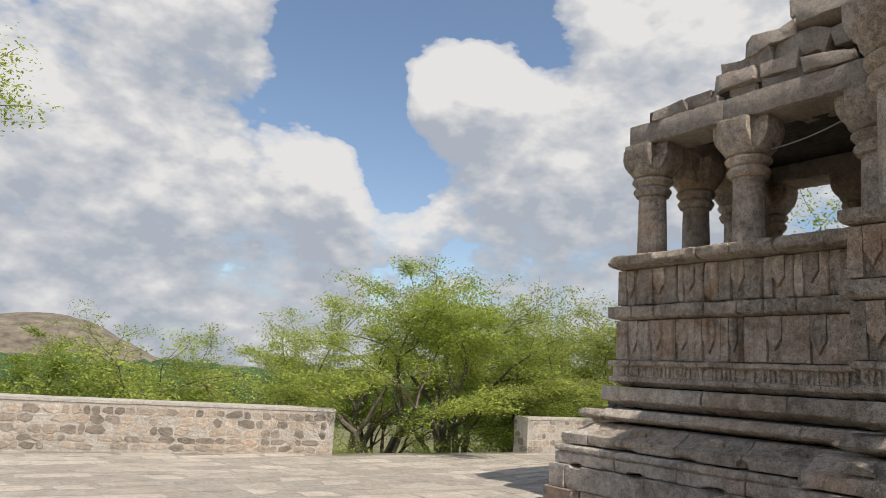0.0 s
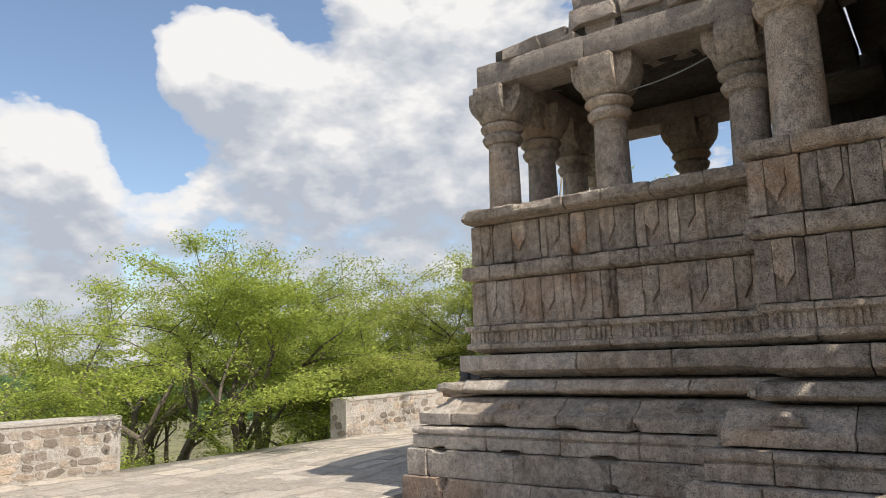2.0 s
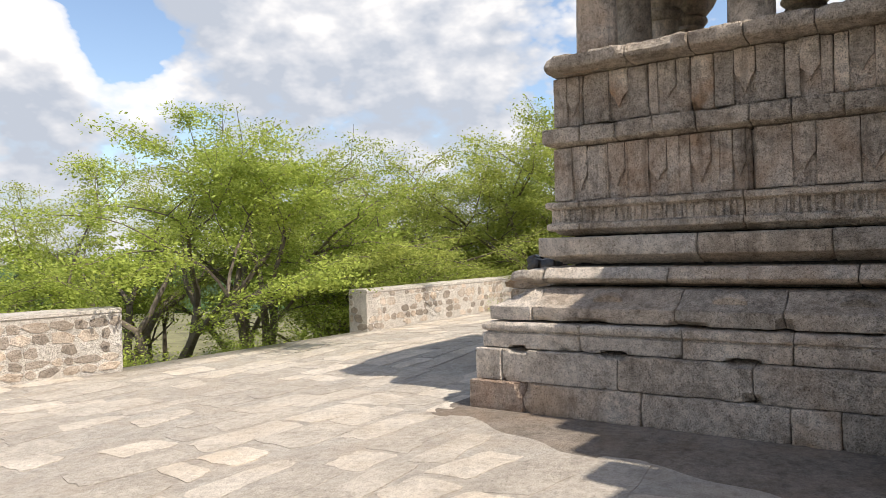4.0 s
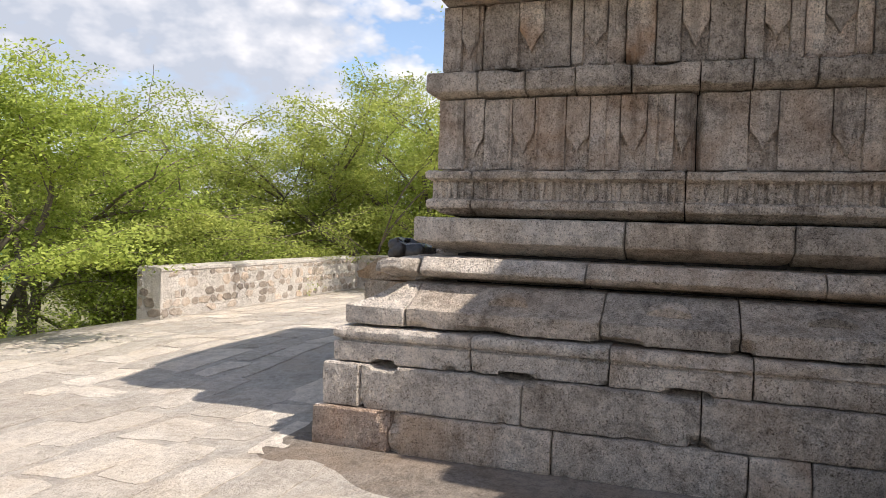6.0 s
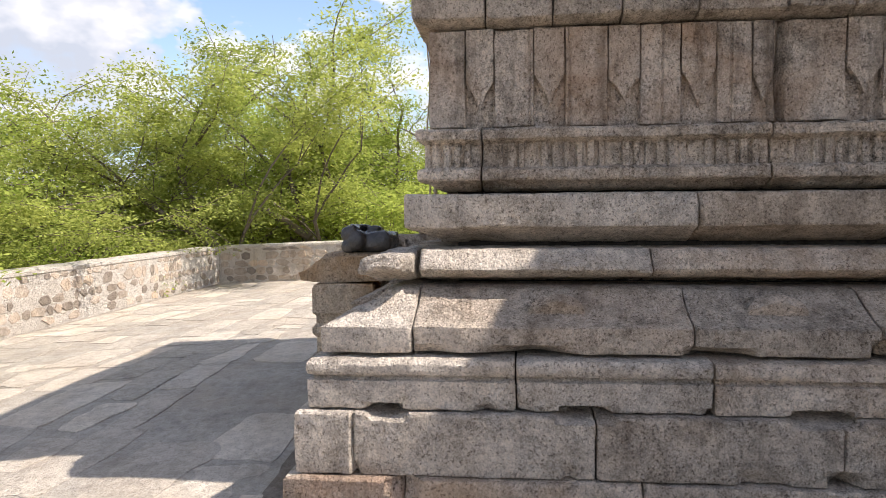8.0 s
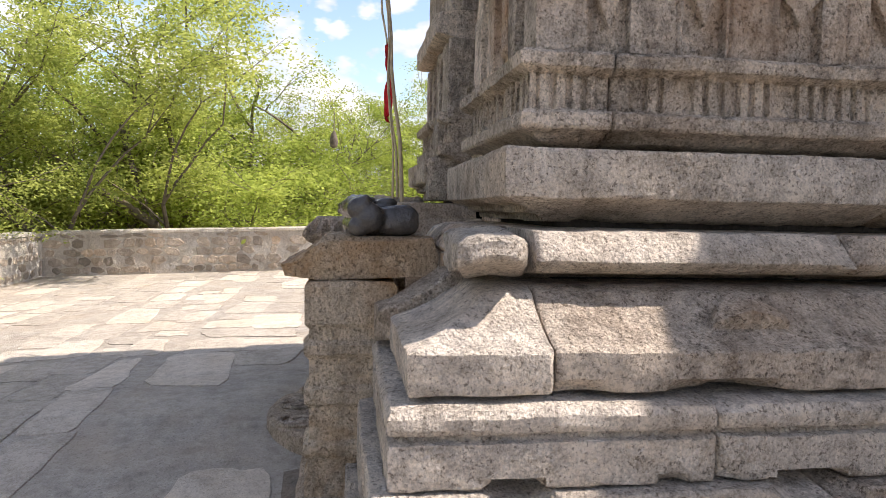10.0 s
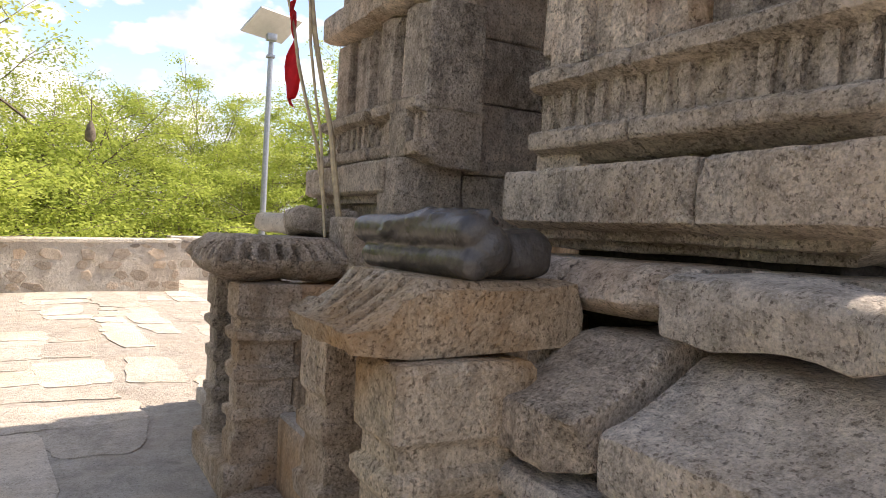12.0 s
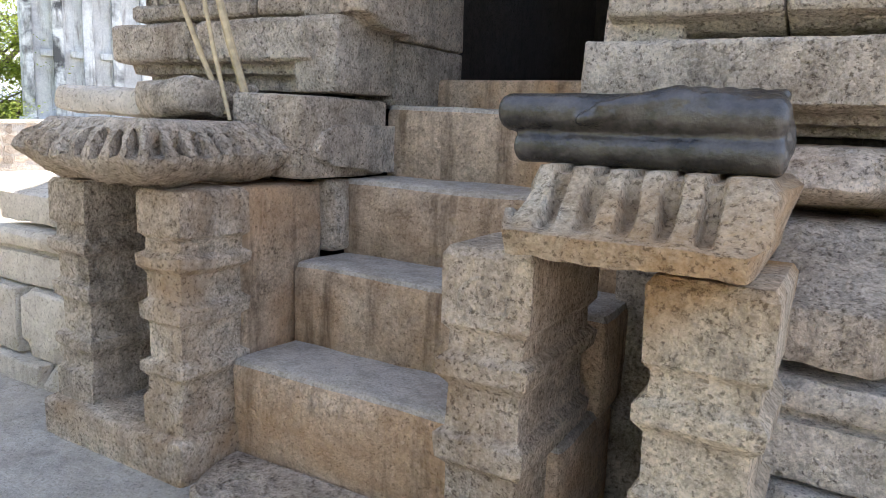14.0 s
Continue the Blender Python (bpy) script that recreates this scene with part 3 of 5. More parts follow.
core("floor_porch", 7.76, 9.92, -2.6, 5.79, -0.2, 1.27, "stone floor inside the porch and hall, inside shade in its dark colour", M_INSIDE_SHADE, "floor")

LOW_STRIPS = [(a, b, 0.022) for a, b in ((5.90, 6.04), (5.56, 5.71), (5.21, 5.36), (4.86, 5.02), (4.60, 4.70), (4.12, 4.28), (3.68, 3.84), (3.30, 3.45))]
HIGH_STRIPS = [(a, b, 0.022) for a, b in ((5.96, 6.08), (5.52, 5.69), (5.12, 5.27), (4.52, 4.68), (4.08, 4.22), (3.74, 3.90))]
HALL_STRIPS = [(a, b, 0.022) for a, b in ((2.82, 2.97), (2.44, 2.60), (2.05, 2.20))]
NOTCH = [(6.36, 0.525, 0.10, 0.035, 0.22), (5.52, 0.525, 0.13, 0.035, 0.22), (4.56, 0.525, 0.15, 0.04, 0.22)]
course(W_FACE, "plinth", [3.3, 3.95, 4.25, 5.28, 6.28, CY], wall_west, mitre_hi=-1, own={4: M_PINK}, cuts=[(6.27, 0.22, 0.07, 0.06, 0.09)])
course(W_FACE, "upper_plinth", [3.3, 4.49, 5.47, 6.50, CY], wall_west, mitre_hi=-1, own={2: M_PALE, 3: M_PALE}, cuts=NOTCH + [(4.49, 0.26, 0.06, 0.05, 0.10)])
course(W_FACE, "moulded", [3.2, 4.235, 4.985, 5.80, CY], wall_west, mitre_hi=-1, own={2: M_PALE, 3: M_PALE}, cuts=[(c[0], 0.52, c[2] * 0.9, 0.022, 0.18) for c in NOTCH] + [(4.45, 0.715, 0.16, 0.04, 0.03), (4.24, 0.73, 0.06, 0.03, 0.04), (3.75, 0.70, 0.2, 0.03, 0.04)])
course(W_FACE, "lotus", [3.2, 4.30, 5.05, 6.25, CY], wall_west, mitre_hi=-1, own={3: M_PALE}, cuts=[(4.29, 0.76, 0.06, 0.06, 0.10), (5.75, 0.75, 0.18, 0.05, 0.07), (4.95, 0.76, 0.14, 0.04, 0.1), (6.0, 0.99, 0.3, 0.05, 0.03)])
course(W_FACE, "roll", [3.1, 3.86, 5.18, 6.25], wall_west, own={2: M_PALE}, cuts=[(4.95, 1.11, 0.3, 0.06, 0.03), (5.2, 1.18, 0.06, 0.08, 0.05)])
course(W_FACE, "ledge", [3.0, 4.02, 4.96, CY], wall_west, mitre_hi=-1, own={1: M_FINE, 2: M_PALE}, cuts=[(5.0, 1.45, 0.06, 0.05, 0.03)])
course(W_FACE, "frieze", [3.0, 4.62, 5.96, CY], wall_west, mitre_hi=-1, bars=0.054)
course(W_FACE, "panel", [3.0, 4.57, CY], wall_west, M_PANEL, mitre_hi=-1,
       strips=LOW_STRIPS + [(5.725, 5.735, 0.006), (5.535, 5.545, 0.006), (5.10, 5.11, 0.006), (4.79, 4.80, 0.006)],
       cuts=[(4.57, 2.1, 0.035, 0.25, 0.05), (4.57, 1.9, 0.03, 0.2, 0.05)])
course(W_FACE, "band", [3.0, 3.93, 4.27, 4.56, 4.96, 5.30, 5.62, 5.94, CY], wall_west, mitre_hi=-1)
course(W_FACE, "upper_panel", [3.0, 3.65, 4.0, 4.32, 4.83, 5.01, 5.35, 5.93, CY], wall_west, M_PANEL, mitre_hi=-1,
       strips=HIGH_STRIPS)
course(W_FACE, "coping", [3.0, 3.58, 4.09, 4.56, 4.965, 5.47, 6.20], wall_west, cuts=[(5.3, 3.03, 0.25, 0.07, 0.06), (6.2, 3.03, 0.1, 0.05, 0.04)])

# north faces either side of the stair; the far one mirrors the near one
MIR = 2 * CX + WIDE


def mirrored(marks):
    return sorted(MIR - m for m in marks)


for side, wall in ((0, wall_north), (1, wall_north2)):
    def north(kind, marks, mat=None, **kw):
        if side:
            course(N_FACE, kind, mirrored(marks), wall, mat, mitre_hi=-1, **kw)
        else:
            course(N_FACE, kind, marks, wall, mat, mitre_lo=1, **kw)
    low = M_BEIGE if side else None
    north("plinth", [CX, 7.35, 7.86], low or M_PALE)
    north("upper_plinth", [CX, 7.15, 7.86], low or M_PALE)
    north("moulded", [CX, 7.42, 7.86], low or M_PALE)
    north("lotus", [CX, 7.59, 7.86] if side else [CX, 7.57], low or M_PALE)
    north("ledge_east" if side else "ledge_north", [CX, 7.66, 8.28 if side else 8.44])
    north("frieze", [CX, 7.95, 8.46 if side else 8.40], bars=0.075, lift=0.06 * side)
    north("panel", [CX, 7.75, 8.47 if side else 8.38], M_PANEL, strips=[(MIR - b, MIR - a, d) if side else (a, b, d) for a, b, d in ((7.5, 7.62, 0.025), (7.82, 7.95, 0.025), (8.1, 8.22, 0.03))])
    north("band", [CX, 7.9, 8.42])
    north("upper_panel", [CX, 7.7, 8.0, 8.38], M_PANEL)
    north("coping", [CX, 7.8, 8.42]) if side else [part("coping_stone", course_stone(N_FACE, "coping", a + 0.006, b - 0.006, shift=(0, -0.2, 0)), M_GRANITE, wall) for a, b in ((7.24, 7.8), (7.8, 8.42))]
part("lotus_stone", course_stone(N_FACE, "lotus", 7.60, 7.90, cuts=[(7.60, 0.80, 0.06, 0.08, 0.05), (7.75, 1.0, 0.12, 0.04, 0.03)], amp=0.012, lift=0.012, push=-0.045), M_FINE, wall_north)
course(N_FACE, "roll", [7.62, 8.0, 8.40], wall_north, cuts=[(7.62, 1.1, 0.1, 0.1, 0.05)])
course(N_FACE, "roll", [9.28, 9.75, 10.1], wall_north2, cuts=[(9.8, 1.15, 0.25, 0.1, 0.06)])

# sides of the doorway: plain squared stones
for x0, x1, wall in ((8.20, 8.42, wall_north), (9.27, 9.50, wall_north2)):
    zz = 1.308 if x0 > 9 else 1.27
    for k, h in enumerate((0.262 if x0 > 9 else 0.30, 0.27, 0.30, 0.45, 0.5)):
        y1 = 6.20 - 0.012 * (k % 2)
        xa = x0 + (0.035 if k == 0 else 0.06) if x0 > 9 else x0 + 0.008 * k
        block("jamb_stone", xa, x1, 5.98, (6.315, 6.27, 6.22, 6.2, 6.2)[k] if x0 > 9 else y1 + 0.02, zz, zz + h - 0.004, M_GRANITE, wall, r=0.014, amp=0.007)
        zz += h
for x0, x1, wall in ((8.36, 8.62, wall_north), (9.30, 9.50, wall_north2)):
    zz = 1.27
    for h in (0.25, 0.33, 0.3, 0.4, 0.45):
        block("inner_jamb_stone", x0, x1, 5.46 if x0 > 8.9 else 5.30, 5.97 if x0 > 8.9 else 5.60, zz, zz + h - 0.004, M_GRANITE, wall, r=0.014, amp=0.007)
        zz += h

# the hall behind, with the same courses set further out
for kind, cut in (("plinth", [1.0, 1.9, 2.75, BY]), ("upper_plinth", [1.0, 2.2, 3.08, BY]), ("moulded", [1.0, 2.2, 3.02, BY]), ("lotus", [1.0, 1.7, 2.52, 3.38, BY]),
                  ("roll", [1.0, 2.3, 3.14, BY]), ("ledge", [1.0, 2.4, BY]), ("frieze", [1.0, 2.0, 2.72, BY]), ("panel", [1.0, 1.9, 2.75, BY]),
                  ("band", [1.0, 2.0, 2.72, BY]), ("upper_panel", [1.0, 1.5, 2.0, 2.4, 2.72, BY]), ("coping", [1.0, 1.7, 2.76, BY])):
    mat = M_PANEL if "panel" in kind else M_GRANITE
    push = {"plinth": -0.02, "upper_plinth": -0.01, "moulded": 0.05, "lotus": 0.09, "roll": 0.06, "coping": 0.12, "panel": -0.05, "upper_panel": -0.06, "band": -0.03}.get(kind, 0.0)
    course(BW_FACE, kind, cut, wall_hall, mat, mitre_hi=-1, push=push, bars=0.054 if kind == "frieze" else 0.0,
           strips=HALL_STRIPS if "panel" in kind else (),
           cuts=[(2.75, 2.05, 0.04, 0.3, 0.05)] if kind == "panel" else ())
    course(BN_FACE, kind, [BX, 7.3], wall_hall, mat, mitre_lo=1, push=push)

# carved pendants hanging in the sunk strips, and half-round flowers
def pendant(a, b, top, shoulder, tip, x, parent):
    bm = bmesh.new()
    mid, g = (a + b) / 2, 0.004
    shape = [(a + g, top), (b - g, top), (b - g, shoulder), (mid + (b - mid) * 0.45, (shoulder + tip) / 2 + 0.012), (mid, tip), (mid - (mid - a) * 0.45, (shoulder + tip) / 2 + 0.012), (a + g, shoulder)]
    back = [bm.verts.new((x + 0.045, y, z)) for y, z in shape]
    rim = [bm.verts.new(rough_pos((x - 0.001, y, z), 0.005, 9)) for y, z in shape]
    mz = (top + shoulder) / 2
    inner = [bm.verts.new(rough_pos((x - 0.006, mid + (y - mid) * 0.8, mz + (z - mz) * 0.88), 0.004, 9)) for y, z in shape]
    for ra, rb in ((back, rim), (rim, inner)):
        for k in range(len(shape)):
            bm.faces.new((ra[k], ra[(k + 1) % len(shape)], rb[(k + 1) % len(shape)], rb[k]))
    bm.faces.new(inner)
    part("carved_pendant", bm, M_PANEL, parent, angle=12)


for i, (a, b, _) in enumerate(LOW_STRIPS):
    pendant(a, b, 2.252, 2.0 + 0.03 * (i % 2), 1.865 + 0.02 * (i % 3), CX + 0.582, wall_west)
for i, (a, b, _) in enumerate(HIGH_STRIPS):
    pendant(a, b, 2.872, 2.66 + 0.03 * (i % 2), 2.53 + 0.02 * (i % 3), CX + 0.590, wall_west)
for a, b, _ in HALL_STRIPS:
    pendant(a, b, 2.252, 2.0, 1.88, BX + 0.532, wall_hall)
    pendant(a, b, 2.872, 2.66, 2.54, BX + 0.530, wall_hall)


def flower(y, face_x, parent):
    """A half-round boss lying on the sloping lotus stone."""
    bm = bmesh.new()
    c = Vector((face_x + 0.255, y, 0.925))
    up = Vector((0.70, 0, 0.5)).normalized()
    out = Vector((-0.5, 0, 0.70)).normalized()
    ctr = bm.verts.new(c + up * 0.03 + out * 0.045)
    rim, foot = [], []
    for k in range(13):
        a = math.pi * k / 12
        p = c + Vector((0, 1, 0)) * (0.115 * math.cos(a)) + up * (0.10 * math.sin(a))
        rim.append(bm.verts.new(p + out * 0.026))
        foot.append(bm.verts.new(p + (p - c) * 0.12 - out * 0.02))
    for k in range(12):
        bm.faces.new((ctr, rim[k], rim[k + 1]))
        bm.faces.new((rim[k], foot[k], foot[k + 1], rim[k + 1]))
    bm.faces.new((ctr, rim[-1], foot[-1], foot[0], rim[0]))
    part("carved_flower", bm, M_GRANITE, parent)


for y in (5.62, 4.68, 3.85):
    flower(y, CX, wall_west)
flower(2.95, BX, wall_hall)

# the broken corner of the roll course
def broken_slab():
    bm = bmesh.new()
    boxy(bm, 6.99, 7.62, 6.27, 6.47, 1.055, 1.19, r=0.03, amp=0.022, freq=5, seg=0.05)
    for v in bm.verts:
        if v.co.x < 7.2:
            v.co.z += (7.2 - v.co.x) * 0.12
            v.co.z = 1.15 + (v.co.z - 1.15) * (1 - 2.2 * (7.2 - v.co.x))
            v.co.y += (7.2 - v.co.x) * 0.2
        v.co.z -= max(0, v.co.y - 6.42) * 0.25
    tagged(part("broken_roll_stone", bm, M_PALE), "broken loose granite moulding stone lying on the plinth corner", "stone")


broken_slab()


# ---------------------------------------------------------------- stair with its balustrades
stair = empty("stair", (8.84, 6.4, 0.1), "worn brown stone stair of broad steps climbing into the porch", "stair", kind="structure")
for i, (top, y0) in enumerate(((0.485, 6.765), (0.75, 6.50), (1.015, 6.245), (1.28, 5.985))):
    low = 0.02 if i == 0 else top - 0.29
    hang(block("step", 8.26, 9.33, y0 - 0.42, y0, low, top - 0.012, M_BROWN, None, r=0.022, amp=0.008, freq=4, seg=0.12, seed=i * 3.1), stair)
    # added top slab; its paler grey carries sky light as well as wear
    hang(block("tread", 8.265, 9.325, y0 - 0.42, y0 - 0.008, top - 0.05, top, M_TREAD, None, r=0.014, amp=0.008, freq=4, seg=0.08, seed=i * 3.1), stair)
hang(block("threshold", 8.30, 9.32, 5.0, 5.66, 1.24, 1.40, M_BROWN, None, r=0.02, amp=0.006, seed=9), stair)


def moulded_post(name, x0, x1, y0, y1, z0, z1, mat, parent, seed):
    """A square post with knobbed mouldings down its front."""
    bm = bmesh.new()
    h = z1 - z0
    rows, prof = [], []
    outline = [(0.0, 0.0), (0.0, 0.012), (0.13, 0.014), (0.16, 0.0), (0.22, 0.0), (0.25, 0.018), (0.29, 0.018), (0.31, -0.004), (0.45, -0.004), (0.47, 0.014), (0.53, 0.018),
               (0.55, -0.002), (0.66, -0.002), (0.69, 0.02), (0.73, 0.022), (0.75, 0.0), (0.80, 0.0), (0.82, 0.016), (0.98, 0.016), (1.0, 0.004)]
    cx, cy, hx, hy = (x0 + x1) / 2, (y0 + y1) / 2, (x1 - x0) / 2, (y1 - y0) / 2
    for t, e in outline:
        z = z0 + h * t
        ring = []
        for sx, sy in ((-1, -1), (0, -1), (1, -1), (1, 0), (1, 1), (0, 1), (-1, 1), (-1, 0)):
            k = 0.97 if sx and sy else 1.0
            p = Vector((cx + sx * (hx + e) * k, cy + sy * (hy + e) * k, z))
            ring.append(bm.verts.new(p + noise.noise_vector((p + Vector((seed, 0, 0))) * 7) * 0.008))
        rows.append(ring)
    for a, b in zip(rows, rows[1:]):
        for k in range(8):
            bm.faces.new((a[k], a[(k + 1) % 8], b[(k + 1) % 8], b[k]))
    bm.faces.new(rows[0][::-1])
    bm.faces.new(rows[-1])
    return hang(part(name, bm, mat, None, angle=30), parent)


def carved_head(x, y, z, axis, parent, mat):
    """A shallow worn medallion on a post head, with a small crouched figure of ribs in it."""
    bm = bmesh.new()

    def at(off, up):
        return (x + off, y - 0.019, z + up) if axis == "y" else (x + 0.019, y + off, z + up)
    ring = [at(0.055 * math.cos(2 * math.pi * k / 18), 0.055 * math.sin(2 * math.pi * k / 18) - 0.005) for k in range(19)]
    tube(bm, ring, [0.009] * 19, 6)
    for s in (-1, 1):
        tube(bm, [at(s * 0.036, -0.040), at(s * 0.022, -0.020), at(s * 0.010, -0.030), at(s * 0.004, 0.006)], [0.007, 0.009, 0.010, 0.011], 6)
        tube(bm, [at(s * 0.006, 0.012), at(s * 0.022, 0.004), at(s * 0.034, 0.020)], [0.008, 0.007, 0.006], 6)
    tube(bm, [at(0.0, 0.012), at(0.0, 0.026), at(0.0, 0.034)], [0.010, 0.013, 0.006], 8)
    for v in bm.verts:
        v.co += noise.noise_vector(v.co * 40) * 0.004
    hang(part("carved_medallion", bm, mat, None), parent)


def bowl_slab(name, x0, x1, y0, y1, z0, z1, mat, parent, seed=0.0):
    """A heavy broken eave stone: fluted sloping sides above, rough rock drawn in below."""
    bm = bmesh.new()
    levels = [(-0.30, 1.0), (-0.085, 1.0), (-0.075, 0.97), (-0.058, 0.86), (-0.036, 0.72), (-0.014, 0.58), (0.002, 0.46), (-0.004, 0.38), (-0.02, 0.26), (-0.055, 0.12), (-0.10, 0.02), (-0.30, 0.0)]
    path = []
    step = 0.0085
    corners = [(x0, y0), (x0, y1), (x1, y1), (x1, y0)]
    for (ax, ay), (bx, by) in zip(corners, corners[1:] + corners[:1]):
        n = max(4, int(math.hypot(bx - ax, by - ay) / step))
        path += [(ax + (bx - ax) * k / n, ay + (by - ay) * k / n, k / n) for k in range(n)]
    mx, my = (x0 + x1) / 2, (y0 + y1) / 2
    rows = []
    for out, h in levels:
        ring = []
        for k, (px, py, _) in enumerate(path):
            sx = 1 - max(0.0, abs(px - mx) / ((x1 - x0) / 2)) ** 14 * 0.03
            sy = 1 - max(0.0, abs(py - my) / ((y1 - y0) / 2)) ** 14 * 0.03
            q = Vector((mx + (px - mx) * (1 + 2 * out / (x1 - x0)) * (sx + sy) / 2, my + (py - my) * (1 + 2 * out / (y1 - y0)) * (sx + sy) / 2, z0 + (z1 - z0) * h))
            g = 0.0
            if 0.5 < h < 0.99:
                w = math.sin(2 * math.pi * (k * step / 0.078 + (1 - h) * 0.7))
                g = 0.062 * max(-0.2, min(1.0, w * 2.6)) * math.sin(math.pi * min(1.0, (h - 0.46) / 0.40)) ** 0.5
            c = Vector((mx, my, z0))
            q -= (q - c).normalized() * g
            q += noise.noise_vector((q + Vector((seed, 0, 0))) * 9) * (0.008 if h > 0.5 else 0.02) + noise.noise_vector(q * 30) * (0.003 if h > 0.5 else 0.008)
            q.z = min(q.z, z1 + 0.006)
            ring.append(bm.verts.new(q))
        rows.append(ring)
    n = len(path)
    for a, b in zip(rows, rows[1:]):
        for k in range(n):
            bm.faces.new((a[k], a[(k + 1) % n], b[(k + 1) % n], b[k]))
    bm.faces.new(rows[0])
    bm.faces.new(rows[-1][::-1])
    return hang(part(name, bm, mat, None, angle=60), parent)


def eave_slab(name, x0, x1, y0, y1, z0, z1, mat, parent, flutes, side=False, seed=0.0, lip=0.055, tuck=0.16):
    """A heavy eave stone whose sloping front is fluted. side: its west side is fluted too."""
    bm = bmesh.new()
    nx, ns = flutes * 14, 10
    grid = []
    for i in range(nx + 1):
        u = i / nx
        row = []
        for j in range(ns + 1):
            v = j / ns
            x = x0 + (x1 - x0) * u
            groove = (0.042 if 0.12 < u < 0.97 else 0.004) * max(0.0, min(1.0, 2.2 * math.sin(2 * math.pi * (u * flutes * 1.0 + 0.25 * v)))) * math.sin(math.pi * min(1, 0.12 + v * 0.95))
            yy = y1 - 0.17 * (1 - v) ** 0.8 - 0.0
            zz = z0 + lip + (z1 - z0 - lip) * (1 - v) ** 1.15
            p = Vector((x + (0.06 * (1 - v) * (1 if side else 0) * (1 - u)), yy - groove * 0.4, zz - groove))
            row.append(bm.verts.new(p + noise.noise_vector((p + Vector((seed, 0, 0))) * 8) * 0.009))
        row.append(bm.verts.new(rough_pos((row[-1].co.x, y1 - 0.012 - (tuck * 0.4 if side else 0), z0 + (lip * 0.45 if side else 0.01)), 0.012, 8)))
        row.append(bm.verts.new(rough_pos((row[-1].co.x, y1 - tuck, z0), 0.014, 6)))
        row.append(bm.verts.new((row[-1].co.x, y0, z0 + 0.012)))
        mid = (z0 + z1) / 2
        row.append(bm.verts.new(rough_pos((row[-1].co.x, y0 - 0.01, mid), 0.01, 6)))
        row.append(bm.verts.new(rough_pos((row[0].co.x, y0 + 0.02, z1), 0.008, 6)))
        grid.append(row)
    m = len(grid[0])
    for a, b in zip(grid, grid[1:]):
        for j in range(m):
            k = (j + 1) % m
            bm.faces.new((a[j], a[k], b[k], b[j]))
    for end, out in ((grid[0], -1), (grid[-1], 1)):
        c = sum((v.co for v in end), Vector()) / m
        n_in = []
        for v in end:
            q = v.co + (c - v.co) * (0.35 if not side else 0.12)
            q.x += out * 0.022
            n_in.append(bm.verts.new(rough_pos(q, 0.035, 9)))
        for j in range(m):
            k = (j + 1) % m
            bm.faces.new((end[j], end[k], n_in[k], n_in[j]))
        bm.faces.new(n_in)
    if side:
        for k in range(6):
            y = y0 + 0.05 + (y1 - y0 - 0.2) * k / 6
            tube(bm, [(x0 + 0.05, y, z1 - 0.004), (x0 + 0.0, y + 0.01, z1 - 0.05), (x0 - 0.06, y + 0.035, z0 + 0.07)], [0.012, 0.02, 0.022], 6)
    ob = part(name, bm, mat, None, angle=45)
    return hang(weld(ob, 0.008) if side else ob, parent)


bal_w = empty("stair_balustrade", (8.1, 6.9, 0.1), "ochre granite balustrade, fluted eave slab on two carved posts", "balustrade", "stair balustrades")
moulded_post("post", 8.29, 8.47, 6.55, 6.95, 0.06, 0.965, M_FINE, bal_w, 1.0)
moulded_post("post", 7.84, 8.035, 6.62, 6.955, 0.06, 0.965, M_OCHRE, bal_w, 2.0)
carved_head(8.38, 6.975, 0.86, "y", bal_w, M_FINE)
carved_head(8.275, 6.8, 0.86, "x", bal_w, M_FINE)
hang(block("back_slab", 8.04, 8.30, 6.22, 6.30, 0.06, 0.97, M_FINE, None, amp=0.012), bal_w)
hang(block("foot_slab", 7.82, 8.49, 6.45, 7.0, 0.0, 0.12, M_FINE, None, amp=0.008, seed=5), bal_w)
eave_slab("eave_slab", 7.875, 8.30, 6.45, 7.06, 0.975, 1.145, M_OCHRE, bal_w, 6, seed=1.0)

bal_e = empty("stair_balustrade", (9.65, 6.9, 0.1), "grey granite balustrade, heavy fluted eave slab on two posts", "balustrade", "stair balustrades")
moulded_post("post", 9.345, 9.50, 6.70, 6.935, 0.285, 1.005, M_FINE, bal_e, 3.0)
moulded_post("post", 9.775, 9.93, 6.66, 6.935, 0.285, 1.005, M_FINE, bal_e, 4.0)
carved_head(9.42, 6.955, 0.92, "y", bal_e, M_FINE)
carved_head(9.327, 6.86, 0.92, "x", bal_e, M_FINE)
carved_head(9.85, 6.955, 0.92, "y", bal_e, M_FINE)
carved_head(9.755, 6.8, 0.92, "x", bal_e, M_FINE)
hang(block("side_slab", 9.35, 9.52, 6.33, 6.70, 0.15, 1.0, M_BROWN, None, r=0.015, amp=0.006), bal_e)
hang(block("back_slab", 9.52, 9.95, 6.36, 6.50, 0.15, 1.0, M_BROWN, None, r=0.015, amp=0.006), bal_e)
hang(block("foot_slab", 9.30, 9.98, 6.62, 6.985, 0.10, 0.285, M_FINE, None, r=0.02, amp=0.007, seed=2), bal_e)
hang(block("upright_stone", 9.30, 9.44, 6.14, 6.32, 0.75, 1.01, M_FINE, None, r=0.03, amp=0.01, seed=4, turn=(0, 2, 0)), bal_e)
bowl_slab("eave_slab", 9.335, 9.955, 6.46, 7.06, 1.008, 1.195, M_FINE, bal_e, seed=2.0)

